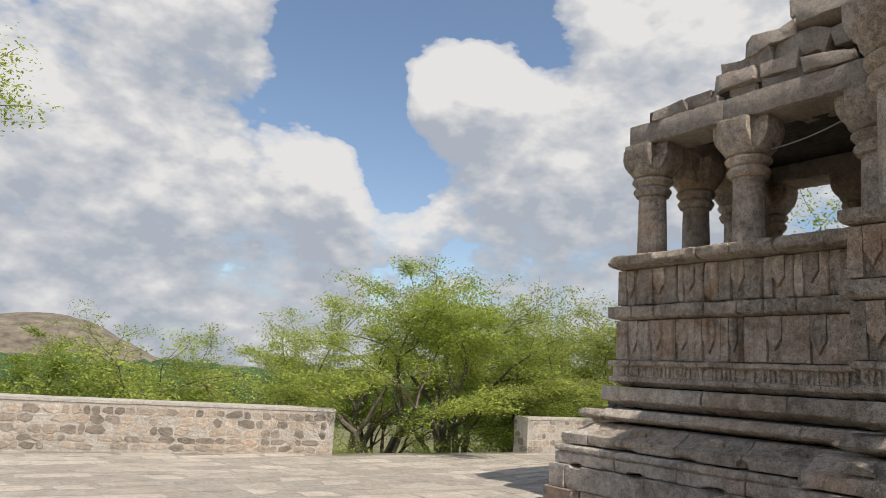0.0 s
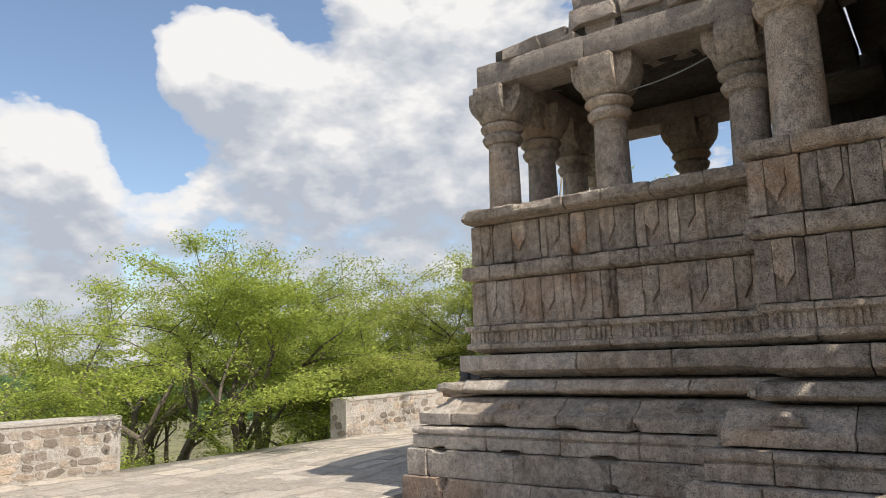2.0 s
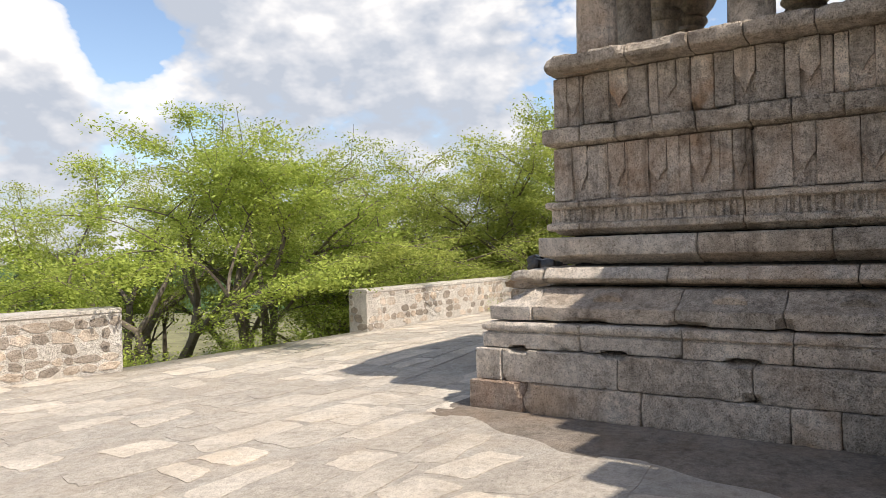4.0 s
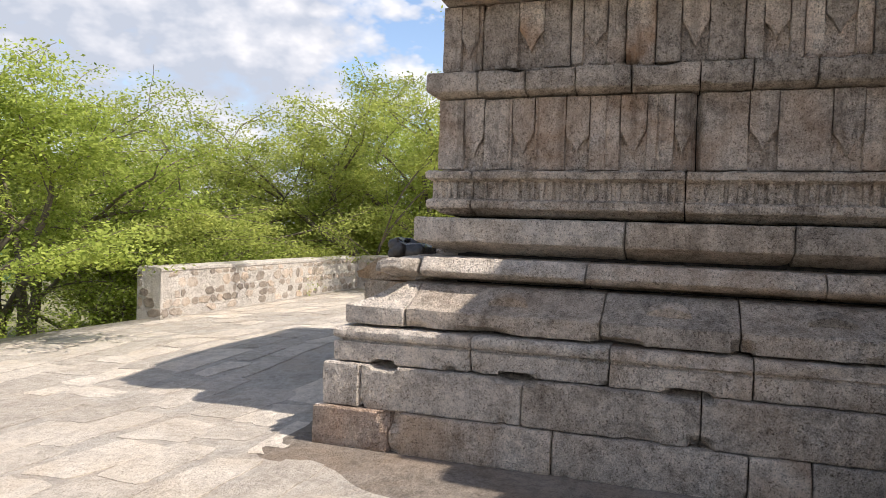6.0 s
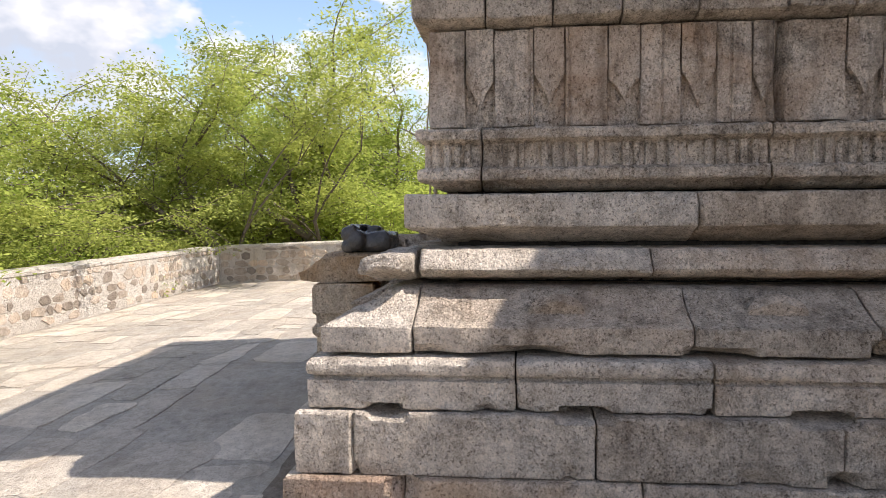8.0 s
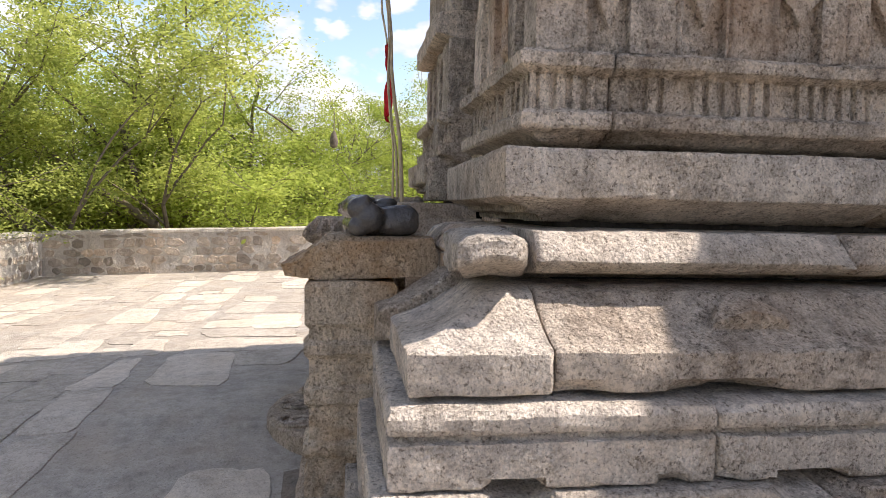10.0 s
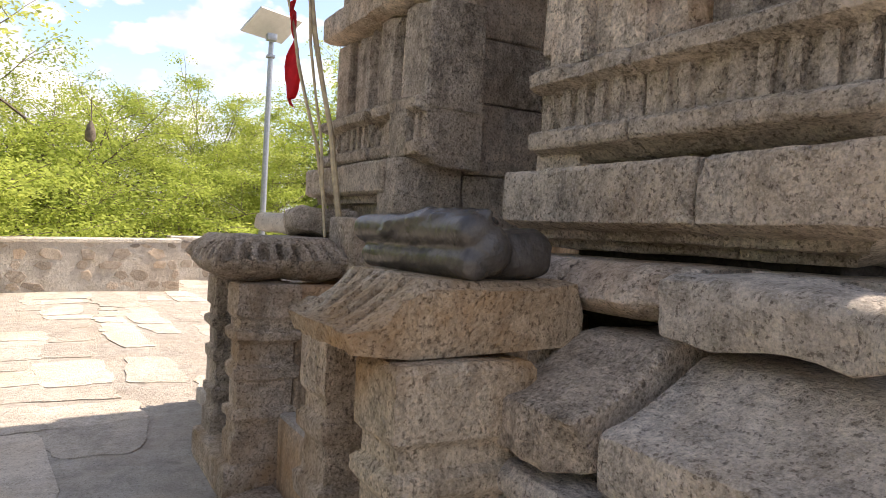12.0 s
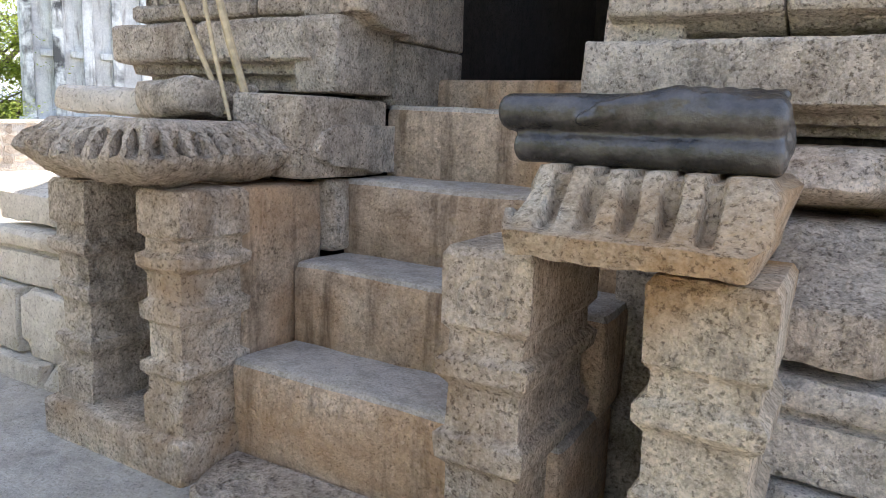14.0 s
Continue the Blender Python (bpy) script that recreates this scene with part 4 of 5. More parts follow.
tagged(block("coping_block", 9.30, 9.62, 6.02, 6.49, 1.02, 1.293, M_FINE, None, r=0.016, amp=0.008, seed=6), "squared granite block set on the stair side wall", "stone block")
tagged(block("flat_slab", 10.02, 10.45, 6.20, 6.60, 1.195, 1.30, M_BEIGE, None, r=0.03, amp=0.02, freq=4, seg=0.08, seed=8, turn=(3, -3, 10)), "pale broken flat stone slab lying on the wall corner", "stone slab")
tagged(block("rough_slab", 9.63, 10.0, 6.30, 6.62, 1.19, 1.325, M_FINE, None, r=0.05, amp=0.035, freq=4, seg=0.07, seed=3, turn=(0, 3, -6)), "rough broken granite slab lying behind the eave stone", "stone slab")


def moonstone():
    """The carved half-round slab before the lowest step."""
    bm = bmesh.new()
    n = 28
    ring = lambda r, z: [bm.verts.new(rough_pos((8.80 + 0.52 * r * math.cos(math.pi * k / n) * 1.0, 6.78 + 0.42 * r * math.sin(math.pi * k / n), z), 0.008, 7)) for k in range(n + 1)]
    a, b, c, d = ring(1.0, 0.03), ring(1.0, 0.18), ring(0.95, 0.20), ring(0.5, 0.205)
    for p, q in ((a, b), (b, c), (c, d)):
        for k in range(n):
            bm.faces.new((p[k], p[k + 1], q[k + 1], q[k]))
    bm.faces.new(d)
    bm.faces.new([a[0], b[0], c[0], d[0], d[-1], c[-1], b[-1], a[-1]])
    thing = tagged(part("moonstone", bm, M_FINE), "half-round carved granite slab before the lowest step", "step stone")
    for cx, cy, turn in ((9.12, 6.95, 1), (8.86, 7.06, -1), (8.55, 7.02, 1)):
        bm = bmesh.new()
        pts, rad = [], []
        for k in range(34):
            t = k / 33
            ang = turn * (t * 3.4 * math.pi + 0.6)
            r = 0.11 * (1 - 0.86 * t)
            pts.append((cx + r * math.cos(ang), cy + r * math.sin(ang), 0.205))
            rad.append(0.014 - 0.006 * t)
        tube(bm, pts, rad, 6)
        part("carved_scroll", bm, M_FINE, thing)


moonstone()


def seated_fragment():
    """The crossed legs of a broken black stone figure, one plain mesh."""
    bm = bmesh.new()

    def limb(a, b, ra, rb, n=14, m=14, squash=0.8, bulge=0.0, blunt=0.095):
        a, b = Vector(a), Vector(b)
        d = (b - a).normalized()
        side = d.cross(Vector((0, 0, 1))).normalized()
        up = side.cross(d)
        rings = []
        ts = sorted(set([0.0, 0.008, 0.025, 0.05, 0.09, 0.91, 0.95, 0.975, 0.992, 1.0] + [i / m for i in range(2, m - 1)]))
        for t in ts:
            r = ra + (rb - ra) * t + bulge * math.sin(math.pi * t)
            cap = min(1.0, (max(0.0, 1 - (1 - min(1, t / blunt)) ** 2)) ** 0.5, (max(0.0, 1 - (1 - min(1, (1 - t) / blunt)) ** 2)) ** 0.5)
            r *= max(0.05, cap)
            p = a + (b - a) * t
            rings.append([bm.verts.new(p + side * math.cos(2 * math.pi * k / n) * r + up * math.sin(2 * math.pi * k / n) * r * squash) for k in range(n)])
        for p, q in zip(rings, rings[1:]):
            for k in range(n):
                bm.faces.new((p[k], p[(k + 1) % n], q[(k + 1) % n], q[k]))
        bm.faces.new(rings[0][::-1])
        bm.faces.new(rings[-1])

    limb((8.445, 6.800, 1.250), (7.86, 6.755, 1.252), 0.046, 0.054, squash=0.88, blunt=0.05)
    limb((8.405, 6.790, 1.178), (7.858, 6.760, 1.182), 0.040, 0.047, squash=0.88, blunt=0.035)
    limb((8.26, 6.835, 1.235), (8.03, 6.775, 1.292), 0.020, 0.034, squash=0.7)
    limb((8.06, 6.765, 1.290), (7.92, 6.74, 1.268), 0.035, 0.045, squash=0.7)
    limb((8.30, 6.75, 1.272), (8.12, 6.70, 1.284), 0.022, 0.032, squash=0.6)
    limb((8.22, 6.66, 1.270), (8.02, 6.64, 1.280), 0.045, 0.045, squash=0.5)
    limb((7.98, 6.722, 1.214), (7.852, 6.722, 1.214), 0.062, 0.066, squash=1.0, blunt=0.4)
    for k in range(5):
        limb((8.22 - 0.05 * k, 6.842 - 0.008 * k, 1.262 + 0.006 * k), (8.05 - 0.045 * k, 6.775 - 0.012 * k, 1.306 - 0.002 * k), 0.011, 0.014, n=8, m=6, squash=0.9)
    limb((8.16, 6.70, 1.285), (8.02, 6.77, 1.298), 0.028, 0.022, squash=0.6)
    boxy(bm, 7.90, 8.27, 6.52, 6.755, 1.146, 1.262, r=0.035, amp=0.014, freq=9, seg=0.06)
    for v in bm.verts:
        v.co += noise.noise_vector(v.co * 16) * 0.0035
    tagged(weld(part("statue_fragment", bm, M_BLACK, angle=60), 0.007), "black polished stone crossed legs of a broken seated statue", "statue")


seated_fragment()


# ---------------------------------------------------------------- pillars, beams and roof
def pillar(parent_label, at, z0=3.03, tall=1.41, fat=1.0):
    thing = empty("pillar", (at[0], at[1], z0), parent_label, "pillar", "porch pillars")
    x, y = at
    k = tall / 1.55
    bm = bmesh.new()
    lathe(bm, [(0.185 * fat, 0), (0.183 * fat, 0.02), (0.176 * fat, 0.42 * k), (0.166 * fat, 0.87 * k)], (x, y, z0), 16, 0.004)
    hang(part("shaft", bm, M_GRANITE, None), thing)
    for low, wide in ((0.845, 0.232), (0.985, 0.252)):
        bm = bmesh.new()
        lathe(bm, [(0.17 * fat, low * k), (0.20 * fat, (low + 0.012) * k), (wide * 0.97 * fat, (low + 0.062) * k), (wide * fat, (low + 0.082) * k), (wide * 0.97 * fat, (low + 0.104) * k),
                   (0.205 * fat, (low + 0.125) * k), (0.195 * fat, (low + 0.142) * k)], (x, y, z0), 20, 0.004)
        hang(part("ring", bm, M_GRANITE, None, angle=30), thing)
    bm = bmesh.new()
    lathe(bm, [(0.195 * fat, 1.115 * k), (0.23 * fat, 1.13 * k), (0.265 * fat, 1.18 * k), (0.285 * fat, 1.26 * k), (0.285 * fat, 1.35 * k)], (x, y, z0), 20, 0.004)
    hang(part("capital", bm, M_GRANITE, None), thing)
    for wx, wy in ((0.335 * fat, 0.175 * fat), (0.175 * fat, 0.335 * fat)):
        bm = bmesh.new()
        lip = 0.004 if wx > wy else 0
        boxy(bm, x - wx, x + wx, y - wy, y + wy, z0 + 1.17 * k + lip, z0 + tall - lip, r=0.014, amp=0.005, seg=0.06)
        for v in bm.verts:
            low = max(0.0, 1 - (v.co.z - z0 - 1.17 * k) / (0.26 * k))
            pull = 1 - 0.40 * low ** 2
            if wx > wy:
                v.co.x = x + (v.co.x - x) * pull
            else:
                v.co.y = y + (v.co.y - y) * pull
        hang(part("bracket", bm, M_GRANITE, None), thing)
    return thing


PL = "round granite porch pillar with ringed neck and bracket capital"
for at in ((7.55, 5.87), (7.55, 4.58), (7.60, 3.25), (8.38, 5.82), (9.32, 5.82), (10.14, 5.80), (10.14, 4.52), (10.14, 3.22)):
    pillar(PL, at)
pillar("thick round granite pillar at the corner of the temple hall", (6.78, 2.72), 3.03, 1.9, 1.15)

roof = empty("roof", (8.8, 4.5, 4.58), "flat granite roof of the porch under a heap of rough slabs", "roof", kind="structure")
hang(block("beam", 7.28, 7.80, 4.72, 6.02, 4.44, 4.70, M_ROOF, None, r=0.014, amp=0.014, seg=0.2), roof)
hang(block("beam", 7.29, 7.80, 2.9, 4.716, 4.44, 4.70, M_ROOF, None, r=0.014, amp=0.014, seg=0.2, seed=2), roof)
hang(block("beam", 7.804, 9.88, 5.62, 6.14, 4.44, 4.69, M_ROOF, None, r=0.03, amp=0.010, seg=0.3, seed=3), roof)
hang(block("beam", 9.884, 10.40, 2.9, 6.20, 4.44, 4.70, M_ROOF, None, r=0.03, amp=0.010, seg=0.4, seed=4), roof)
hang(block("ceiling_slab", 7.5, 10.2, 2.5, 5.9, 4.705, 4.94, M_INSIDE_SHADE, None, r=0.02, amp=0.008, seg=0.5, seed=5), roof)
# the next two slabs are added to close sky gaps over the hall
hang(block("ceiling_slab", 10.41, 12.0, 2.3, 3.2, 4.74, 4.94, M_INSIDE_SHADE, None, r=0.02, amp=0.008, seg=0.5, seed=7), roof)
hang(block("ceiling_slab", 7.155, 7.495, 2.4, 3.05, 5.06, 5.22, M_INSIDE_SHADE, None, r=0.02, amp=0.004, seg=0.3, seed=8), roof)
hang(block("hall_ceiling", 6.6, 12.0, -3.0, 2.49, 4.93, 5.05, M_INSIDE_SHADE, None, r=0.02, amp=0.008, seg=0.6, seed=5), roof)
hang(block("hall_beam", 6.45, 7.15, 0.5, 3.02, 4.93, 5.25, M_ROOF, None, r=0.03, amp=0.012, seg=0.3, seed=6), roof)
rng = random.Random(4)
for y0, y1, z0, z1, x0 in ((3.0, 5.75, 4.72, 4.87, 7.36), (2.8, 5.4, 4.87, 5.04, 7.46), (2.6, 4.95, 5.04, 5.30, 7.48), (2.4, 4.5, 5.30, 5.52, 7.43),
                           (2.2, 4.15, 5.52, 5.80, 7.55), (2.0, 3.85, 5.80, 6.12, 7.6), (1.9, 3.5, 6.12, 6.5, 7.65)):
    y = y1
    while y > y0:
        w = rng.uniform(0.28, 0.7)
        hang(block("roof_slab", x0 + rng.uniform(-0.12, 0.16), x0 + 1.2, y - w, y - 0.006, z0 - 0.02, z1 + rng.uniform(-0.07, 0.05), M_ROOF, None, r=0.008, amp=0.07, freq=4.0, seg=0.17, seed=rng.uniform(0, 40),
                   turn=(rng.uniform(-6, 6), rng.uniform(-4, 4), rng.uniform(-12, 12))), roof)
        y -= w
# stepped slabs added for their shadow; the thicker ones keep sun off the hall
for x0, x1, z in ((6.5, 8.5, 6.55), (6.05, 6.5, 5.95), (5.55, 6.05, 5.4), (5.1, 5.55, 4.95), (4.6, 5.1, 4.6)):
    hang(block("roof_slab", x0, x1, 0.4, 1.9, z - (1.15 if x0 > 6 else 0.62), z, M_ROOF, None, r=0.05, amp=0.04, freq=3, seg=0.2, seed=x0), roof)
# unseen supports and solid masses, added to block sun and southern sky
for x in (4.8, 5.6):
    pillar("unseen round granite pillar added under the western porch slabs", (x, 0.9), 1.2, 2.85, 1.0)
west_blocker = core("wall_west_porch", 4.3, 5.95, -3.0, 0.35, -0.2, 3.1, "unseen solid granite mass added at the western porch to block sky light", M_GRANITE)
core("wall_west_porch_upper", 5.60, 6.65, -2.65, 0.30, 2.96, 4.9, "unseen granite block added beside the western porch to keep sun off the hall", M_GRANITE)
core("wall_west_porch_base", 4.5, 5.95, 0.352, 1.6, -0.2, 1.2, "unseen granite base added under the western porch slabs", M_GRANITE)

# stones beside the western stair
low = empty("stair_side_wall", (5.1, 2.4, 0), "sunlit low granite side wall of the western stair", "wall")
hang(block("stone", 5.12, 5.55, 2.02, 2.42, 0.0, 0.30, M_GRANITE, None, r=0.02, amp=0.008), low)
hang(block("stone", 4.55, 5.116, 2.02, 2.41, 0.0, 0.30, M_GRANITE, None, r=0.02, amp=0.008, seed=3), low)
hang(block("coping", 5.08, 5.53, 2.0, 2.46, 0.303, 0.43, M_GRANITE, None, r=0.05, amp=0.01, seed=3), low)
hang(block("coping", 4.5, 5.076, 2.0, 2.45, 0.303, 0.43, M_GRANITE, None, r=0.05, amp=0.01, seed=5), low)
tagged(block("boulder", 4.95, 5.35, 2.03, 2.37, 0.425, 0.66, M_OCHRE, None, r=0.10, amp=0.03, freq=3, seg=0.07), "rounded ochre boulder lying on the stair side wall", "boulder")

# cable slung between the pillars
bm = bmesh.new()
tube(bm, [(7.56, 4.75 - 1.5 * k / 12, 4.12 + 0.22 * (k / 12) ** 2 - 0.05 * math.sin(math.pi * k / 12)) for k in range(13)], [0.008] * 13, 6)
tagged(part("cable", bm, M_CABLE), "thin grey cable slung between the porch pillars", "cable")
bm = bmesh.new()
tube(bm, [(9.6, 3.6, 3.0), (9.6, 3.6, 4.72)], [0.006, 0.006], 6)
tagged(part("hanging_wire", bm, M_CABLE), "thin wire hanging from the porch ceiling", "wire")


# ---------------------------------------------------------------- poles, flag, lamp and far buildings
def pole_thing(name, base, top, r, label, cat):
    bm = bmesh.new()
    base, top = Vector(base), Vector(top)
    n = 14
    pts = [base + (top - base) * (k / n) + Vector((0.012 * math.sin(k * 1.3), 0.012 * math.cos(k * 1.7), 0)) for k in range(n + 1)]
    tube(bm, pts, [r * (1.0 - 0.35 * k / n) * (1.18 if k % 3 == 1 else 1.0) for k in range(n + 1)], 8)
    return tagged(part(name, bm, M_BAMBOO), label, cat, "flag poles")


pole_thing("bamboo_pole", (9.56, 6.44, 1.22), (10.75, 6.66, 4.6), 0.013, "slender bamboo pole leaning up from the eave slab", "pole")
pole_b = pole_thing("bamboo_pole", (9.66, 6.46, 1.22), (11.30, 6.62, 4.2), 0.009, "thin bamboo pole leaning up with a red pennant", "pole")
pole_thing("bamboo_pole", (9.60, 6.50, 1.20), (10.55, 6.60, 4.4), 0.007, "thin bamboo stick leaning up beside the flag poles", "pole")
bm = bmesh.new()
cols = 10
rows_ = []
for k in range(cols + 1):
    t = k / cols
    top = Vector((10.225, 6.51, 2.44)) + (Vector((10.19, 6.51, 1.92)) - Vector((10.225, 6.51, 2.44))) * t
    wdt = 0.075 + 0.05 * math.sin(math.pi * t) - 0.05 * t
    rows_.append([bm.verts.new(top + Vector((wdt * s, 0.03 * math.sin(6 * t + 4 * s), -0.05 * s - 0.02 * math.sin(9 * t)))) for s in (0, 0.35, 0.7, 1.0)])
for a, b in zip(rows_, rows_[1:]):
    for k in range(3):
        bm.faces.new((a[k], a[k + 1], b[k + 1], b[k]))
bmesh.ops.solidify(bm, geom=bm.faces[:], thickness=0.003)
tagged(part("pennant", bm, M_FLAG, angle=180), "limp red cloth pennant tied to a bamboo pole", "flag")

lamp = empty("solar_lamp", (21.1, 3.8, -0.1), "grey steel solar street lamp with a tilted panel", "street lamp")
bm = bmesh.new()
tube(bm, [(21.1, 3.8, -0.1), (21.1, 3.8, 2.4), (21.1, 3.8, 5.0)], [0.07, 0.06, 0.05], 12)
hang(part("pole", bm, M_STEEL, None), lamp)
bm = bmesh.new()
bmesh.ops.create_cube(bm, size=1, matrix=pose(21.0, 3.83, 5.25, 0, 32, 25) @ Matrix.Diagonal((0.72, 1.05, 0.04, 1)))
hang(part("solar_panel", bm, M_PANELBACK, None, "pale back of a tilted solar panel"), lamp)
bm = bmesh.new()
bmesh.ops.create_cube(bm, size=1, matrix=pose(21.02, 3.84, 5.29, 0, 32, 25) @ Matrix.Diagonal((0.66, 0.98, 0.03, 1)))
hang(part("cells", bm, M_CELL, None, "dark solar cells"), lamp)
hang(block("lamp_box", 20.82, 21.0, 3.75, 3.95, 4.92, 5.06, M_STEEL, None, r=0.02, amp=0.0), lamp)
hang(block("clamp", 21.02, 21.18, 3.72, 3.88, 4.62, 4.68, M_STEEL, None, r=0.01, amp=0.0), lamp)


def shrine():
    s = empty("shrine", (27, -3.4, 0), "whitewashed pillared shrine with black rain streaks and a stepped cornice", "shrine")
    m = pose(26.4, -2.1, 0.0, 0, 0, -30) @ Matrix.Diagonal((1, 1, 1.15, 1))

    def add(name, x0, x1, y0, y1, z0, z1, r=0.02, mat=None):
        bm = bmesh.new()
        boxy(bm, x0, x1, y0, y1, z0, z1, r=r, amp=0.008, seg=0.6)
        bmesh.ops.transform(bm, matrix=m, verts=bm.verts)
        return hang(part(name, bm, mat or M_WASH, None), s)
    add("wall", 0.25, 4.0, -4.0, -0.25, 0.0, 4.3)
    add("plinth", 0.0, 4.2, -4.2, 0.0, 0.0, 0.7)
    add("moulding", -0.05, 4.25, -4.25, 0.05, 0.7, 0.85)
    for k in range(6):
        add("pilaster", 0.05, 0.25, -0.35 - 0.7 * k, -0.1 - 0.7 * k, 0.85, 3.9)
        add("pilaster", 0.1 + 0.7 * k, 0.35 + 0.7 * k, -0.25, -0.05, 0.85, 3.9)
    for k in range(5):
        add("niche_sill", 0.1, 0.26, -0.95 - 0.7 * k, -0.5 - 0.7 * k, 2.2, 2.35)
    add("cornice", -0.15, 4.3, -4.3, 0.15, 3.9, 4.15)
    add("cornice", -0.3, 4.4, -4.4, 0.3, 4.15, 4.35, mat=M_SHADE_STAIN)
    add("parapet", -0.1, 4.2, -4.2, 0.1, 4.35, 4.8)


shrine()


# ---------------------------------------------------------------- parapets of rubble in lime mortar
def rubble_variants(n, seed):
    rng = random.Random(seed)
    out = []
    for i in range(n):
        k = rng.choice((5, 6, 6, 7))
        a0 = rng.uniform(0, 6)
        shape = []
        for j in range(k):
            a = a0 + 2 * math.pi * (j + rng.uniform(-0.25, 0.25)) / k
            ca, sa = math.cos(a), math.sin(a)
            q = max(abs(ca), abs(sa)) ** 0.6
            shape.append((0.5 * ca / q * rng.uniform(0.86, 1.05), 0.5 * sa / q * rng.uniform(0.86, 1.05)))
        vs = [(x, -0.6, z) for x, z in shape] + [(x * 0.97, 0.35, z * 0.97) for x, z in shape] + [(x * 0.90 + rng.uniform(-.03, .03), 1.0 + rng.uniform(-.4, .4), z * 0.90) for x, z in shape]
        fs = [tuple(range(2 * k, 3 * k))]
        for lev in (0, 1):
            for j in range(k):
                fs.append((lev * k + j, lev * k + (j + 1) % k, (lev + 1) * k + (j + 1) % k, (lev + 1) * k + j))
        out.append(finish(mesh_of("rubble_stone", vs, fs), M_RUBBLE, 50))
    return out


RUBBLE = rubble_variants(14, 7)


def parapet(name, a, b, thick, zb, zt, label, seed, stones=True, out_side=1, limit=290, ends=True, fill=0.9):
    """A wall from a to b, its inner face on that line, thickened to the left of a-b (out_side 1) or to the right."""
    a, b = Vector((*a, 0)), Vector((*b, 0))
    u = (b - a).normalized()
    nrm = Vector((-u.y, u.x, 0)) * out_side
    ln = (b - a).length
    za, zbb = zb
    vs, fs = [], []
    n = max(2, int(ln / 0.35))
    ring_n = 0
    for i in range(n + 1):
        t = i / n
        p = a + u * ln * t
        z0 = za + (zbb - za) * t
        z1 = z0 + zt
        ring = [(0, z0 - 0.3), (0, z0 + 0.02), (0.0, z1 - 0.06), (-0.012, z1 - 0.05), (-0.008, z1 - 0.01), (0.03, z1), (thick - 0.03, z1 + 0.006), (thick, z1 - 0.04), (thick, z0 - 2.2)]
        ring_n = len(ring)
        for d, z in ring:
            q = p + nrm * d + Vector((0, 0, z))
            vs.append(q + noise.noise_vector(q * 3.0) * 0.008)
    for i in range(n):
        for k in range(ring_n):
            j = (k + 1) % ring_n
            fs.append((i * ring_n + k, i * ring_n + j, (i + 1) * ring_n + j, (i + 1) * ring_n + k))
    fs.append(tuple(range(ring_n)))
    fs.append(tuple(n * ring_n + k for k in range(ring_n))[::-1])
    w = tagged(part(name, mesh_of(name, vs, fs), M_MORTAR, angle=40), label, "wall", kind="structure")
    if not stones:
        return w
    rng = random.Random(seed)
    faces = [(a, u, -nrm, ln, lambda s: za + (zbb - za) * s / ln)]
    if ends:
        faces += [(a, nrm, -u, thick, lambda s: za), (b, nrm, u, thick, lambda s: zbb)]
    count = 0
    for o, uu, out, length, zf in faces:
        z = 0.03
        while z < zt - 0.10:
            h = rng.uniform(0.095, 0.18)
            h = min(h, zt - 0.065 - z)
            s = rng.uniform(-0.05, 0.05)
            while s < length - 0.06:
                wd = rng.uniform(0.10, 0.30)
                if s + wd > length - 0.01:
                    wd = length - 0.01 - s
                if wd > 0.05 and s > -0.01 and count < limit and rng.random() < fill:
                    c = o + uu * (s + wd / 2) + Vector((0, 0, zf(s) + z + h / 2))
                    ob = new("rubble_stone", rng.choice(RUBBLE))
                    basis = Matrix((uu, out, Vector((0, 0, 1)))).transposed()
                    if basis.determinant() < 0:
                        basis = Matrix((-uu, out, Vector((0, 0, 1)))).transposed()
                    ob.matrix_world = Matrix.Translation(c) @ basis.to_4x4() @ pose(0, 0, 0, 0, rng.uniform(-10, 10), 0) @ Matrix.Diagonal((wd * 1.10, rng.uniform(0.004, 0.010), h * 1.10, 1))
                    ob.parent = w
                    count += 1
                s += wd + 0.012
            z += h + 0.010
    return w


PARA = "low rubble stone parapet in pale lime mortar along the terrace edge"
parapet("wall_parapet_1", (6.44, 11.64), (-0.6, 13.01), 0.40, (0, 0), 0.775, PARA, 1, out_side=-1)
parapet("wall_parapet_2", (-0.604, 13.011), (-16, 16.0), 0.40, (0, 0), 0.775, PARA, 2, out_side=-1, stones=False)
parapet("wall_parapet_3", (10.84, 11.49), (17.55, 11.71), 0.40, (0, 0), 0.735, PARA, 3, out_side=1, fill=0.62)
parapet("wall_parapet_4", (17.55, 11.706), (17.58, 5.9), 0.40, (0.0, 0.19), 0.75, PARA, 4, out_side=1, fill=0.75)
parapet("wall_parapet_5", (19.65, 5.75), (19.9, -0.5), 0.4, (0.19, 0.3), 0.74, PARA, 5, out_side=1)
parapet("wall_parapet_6", (19.9, -0.504), (20.2, -8), 0.4, (0.3, 0.3), 0.74, PARA, 6, stones=False)
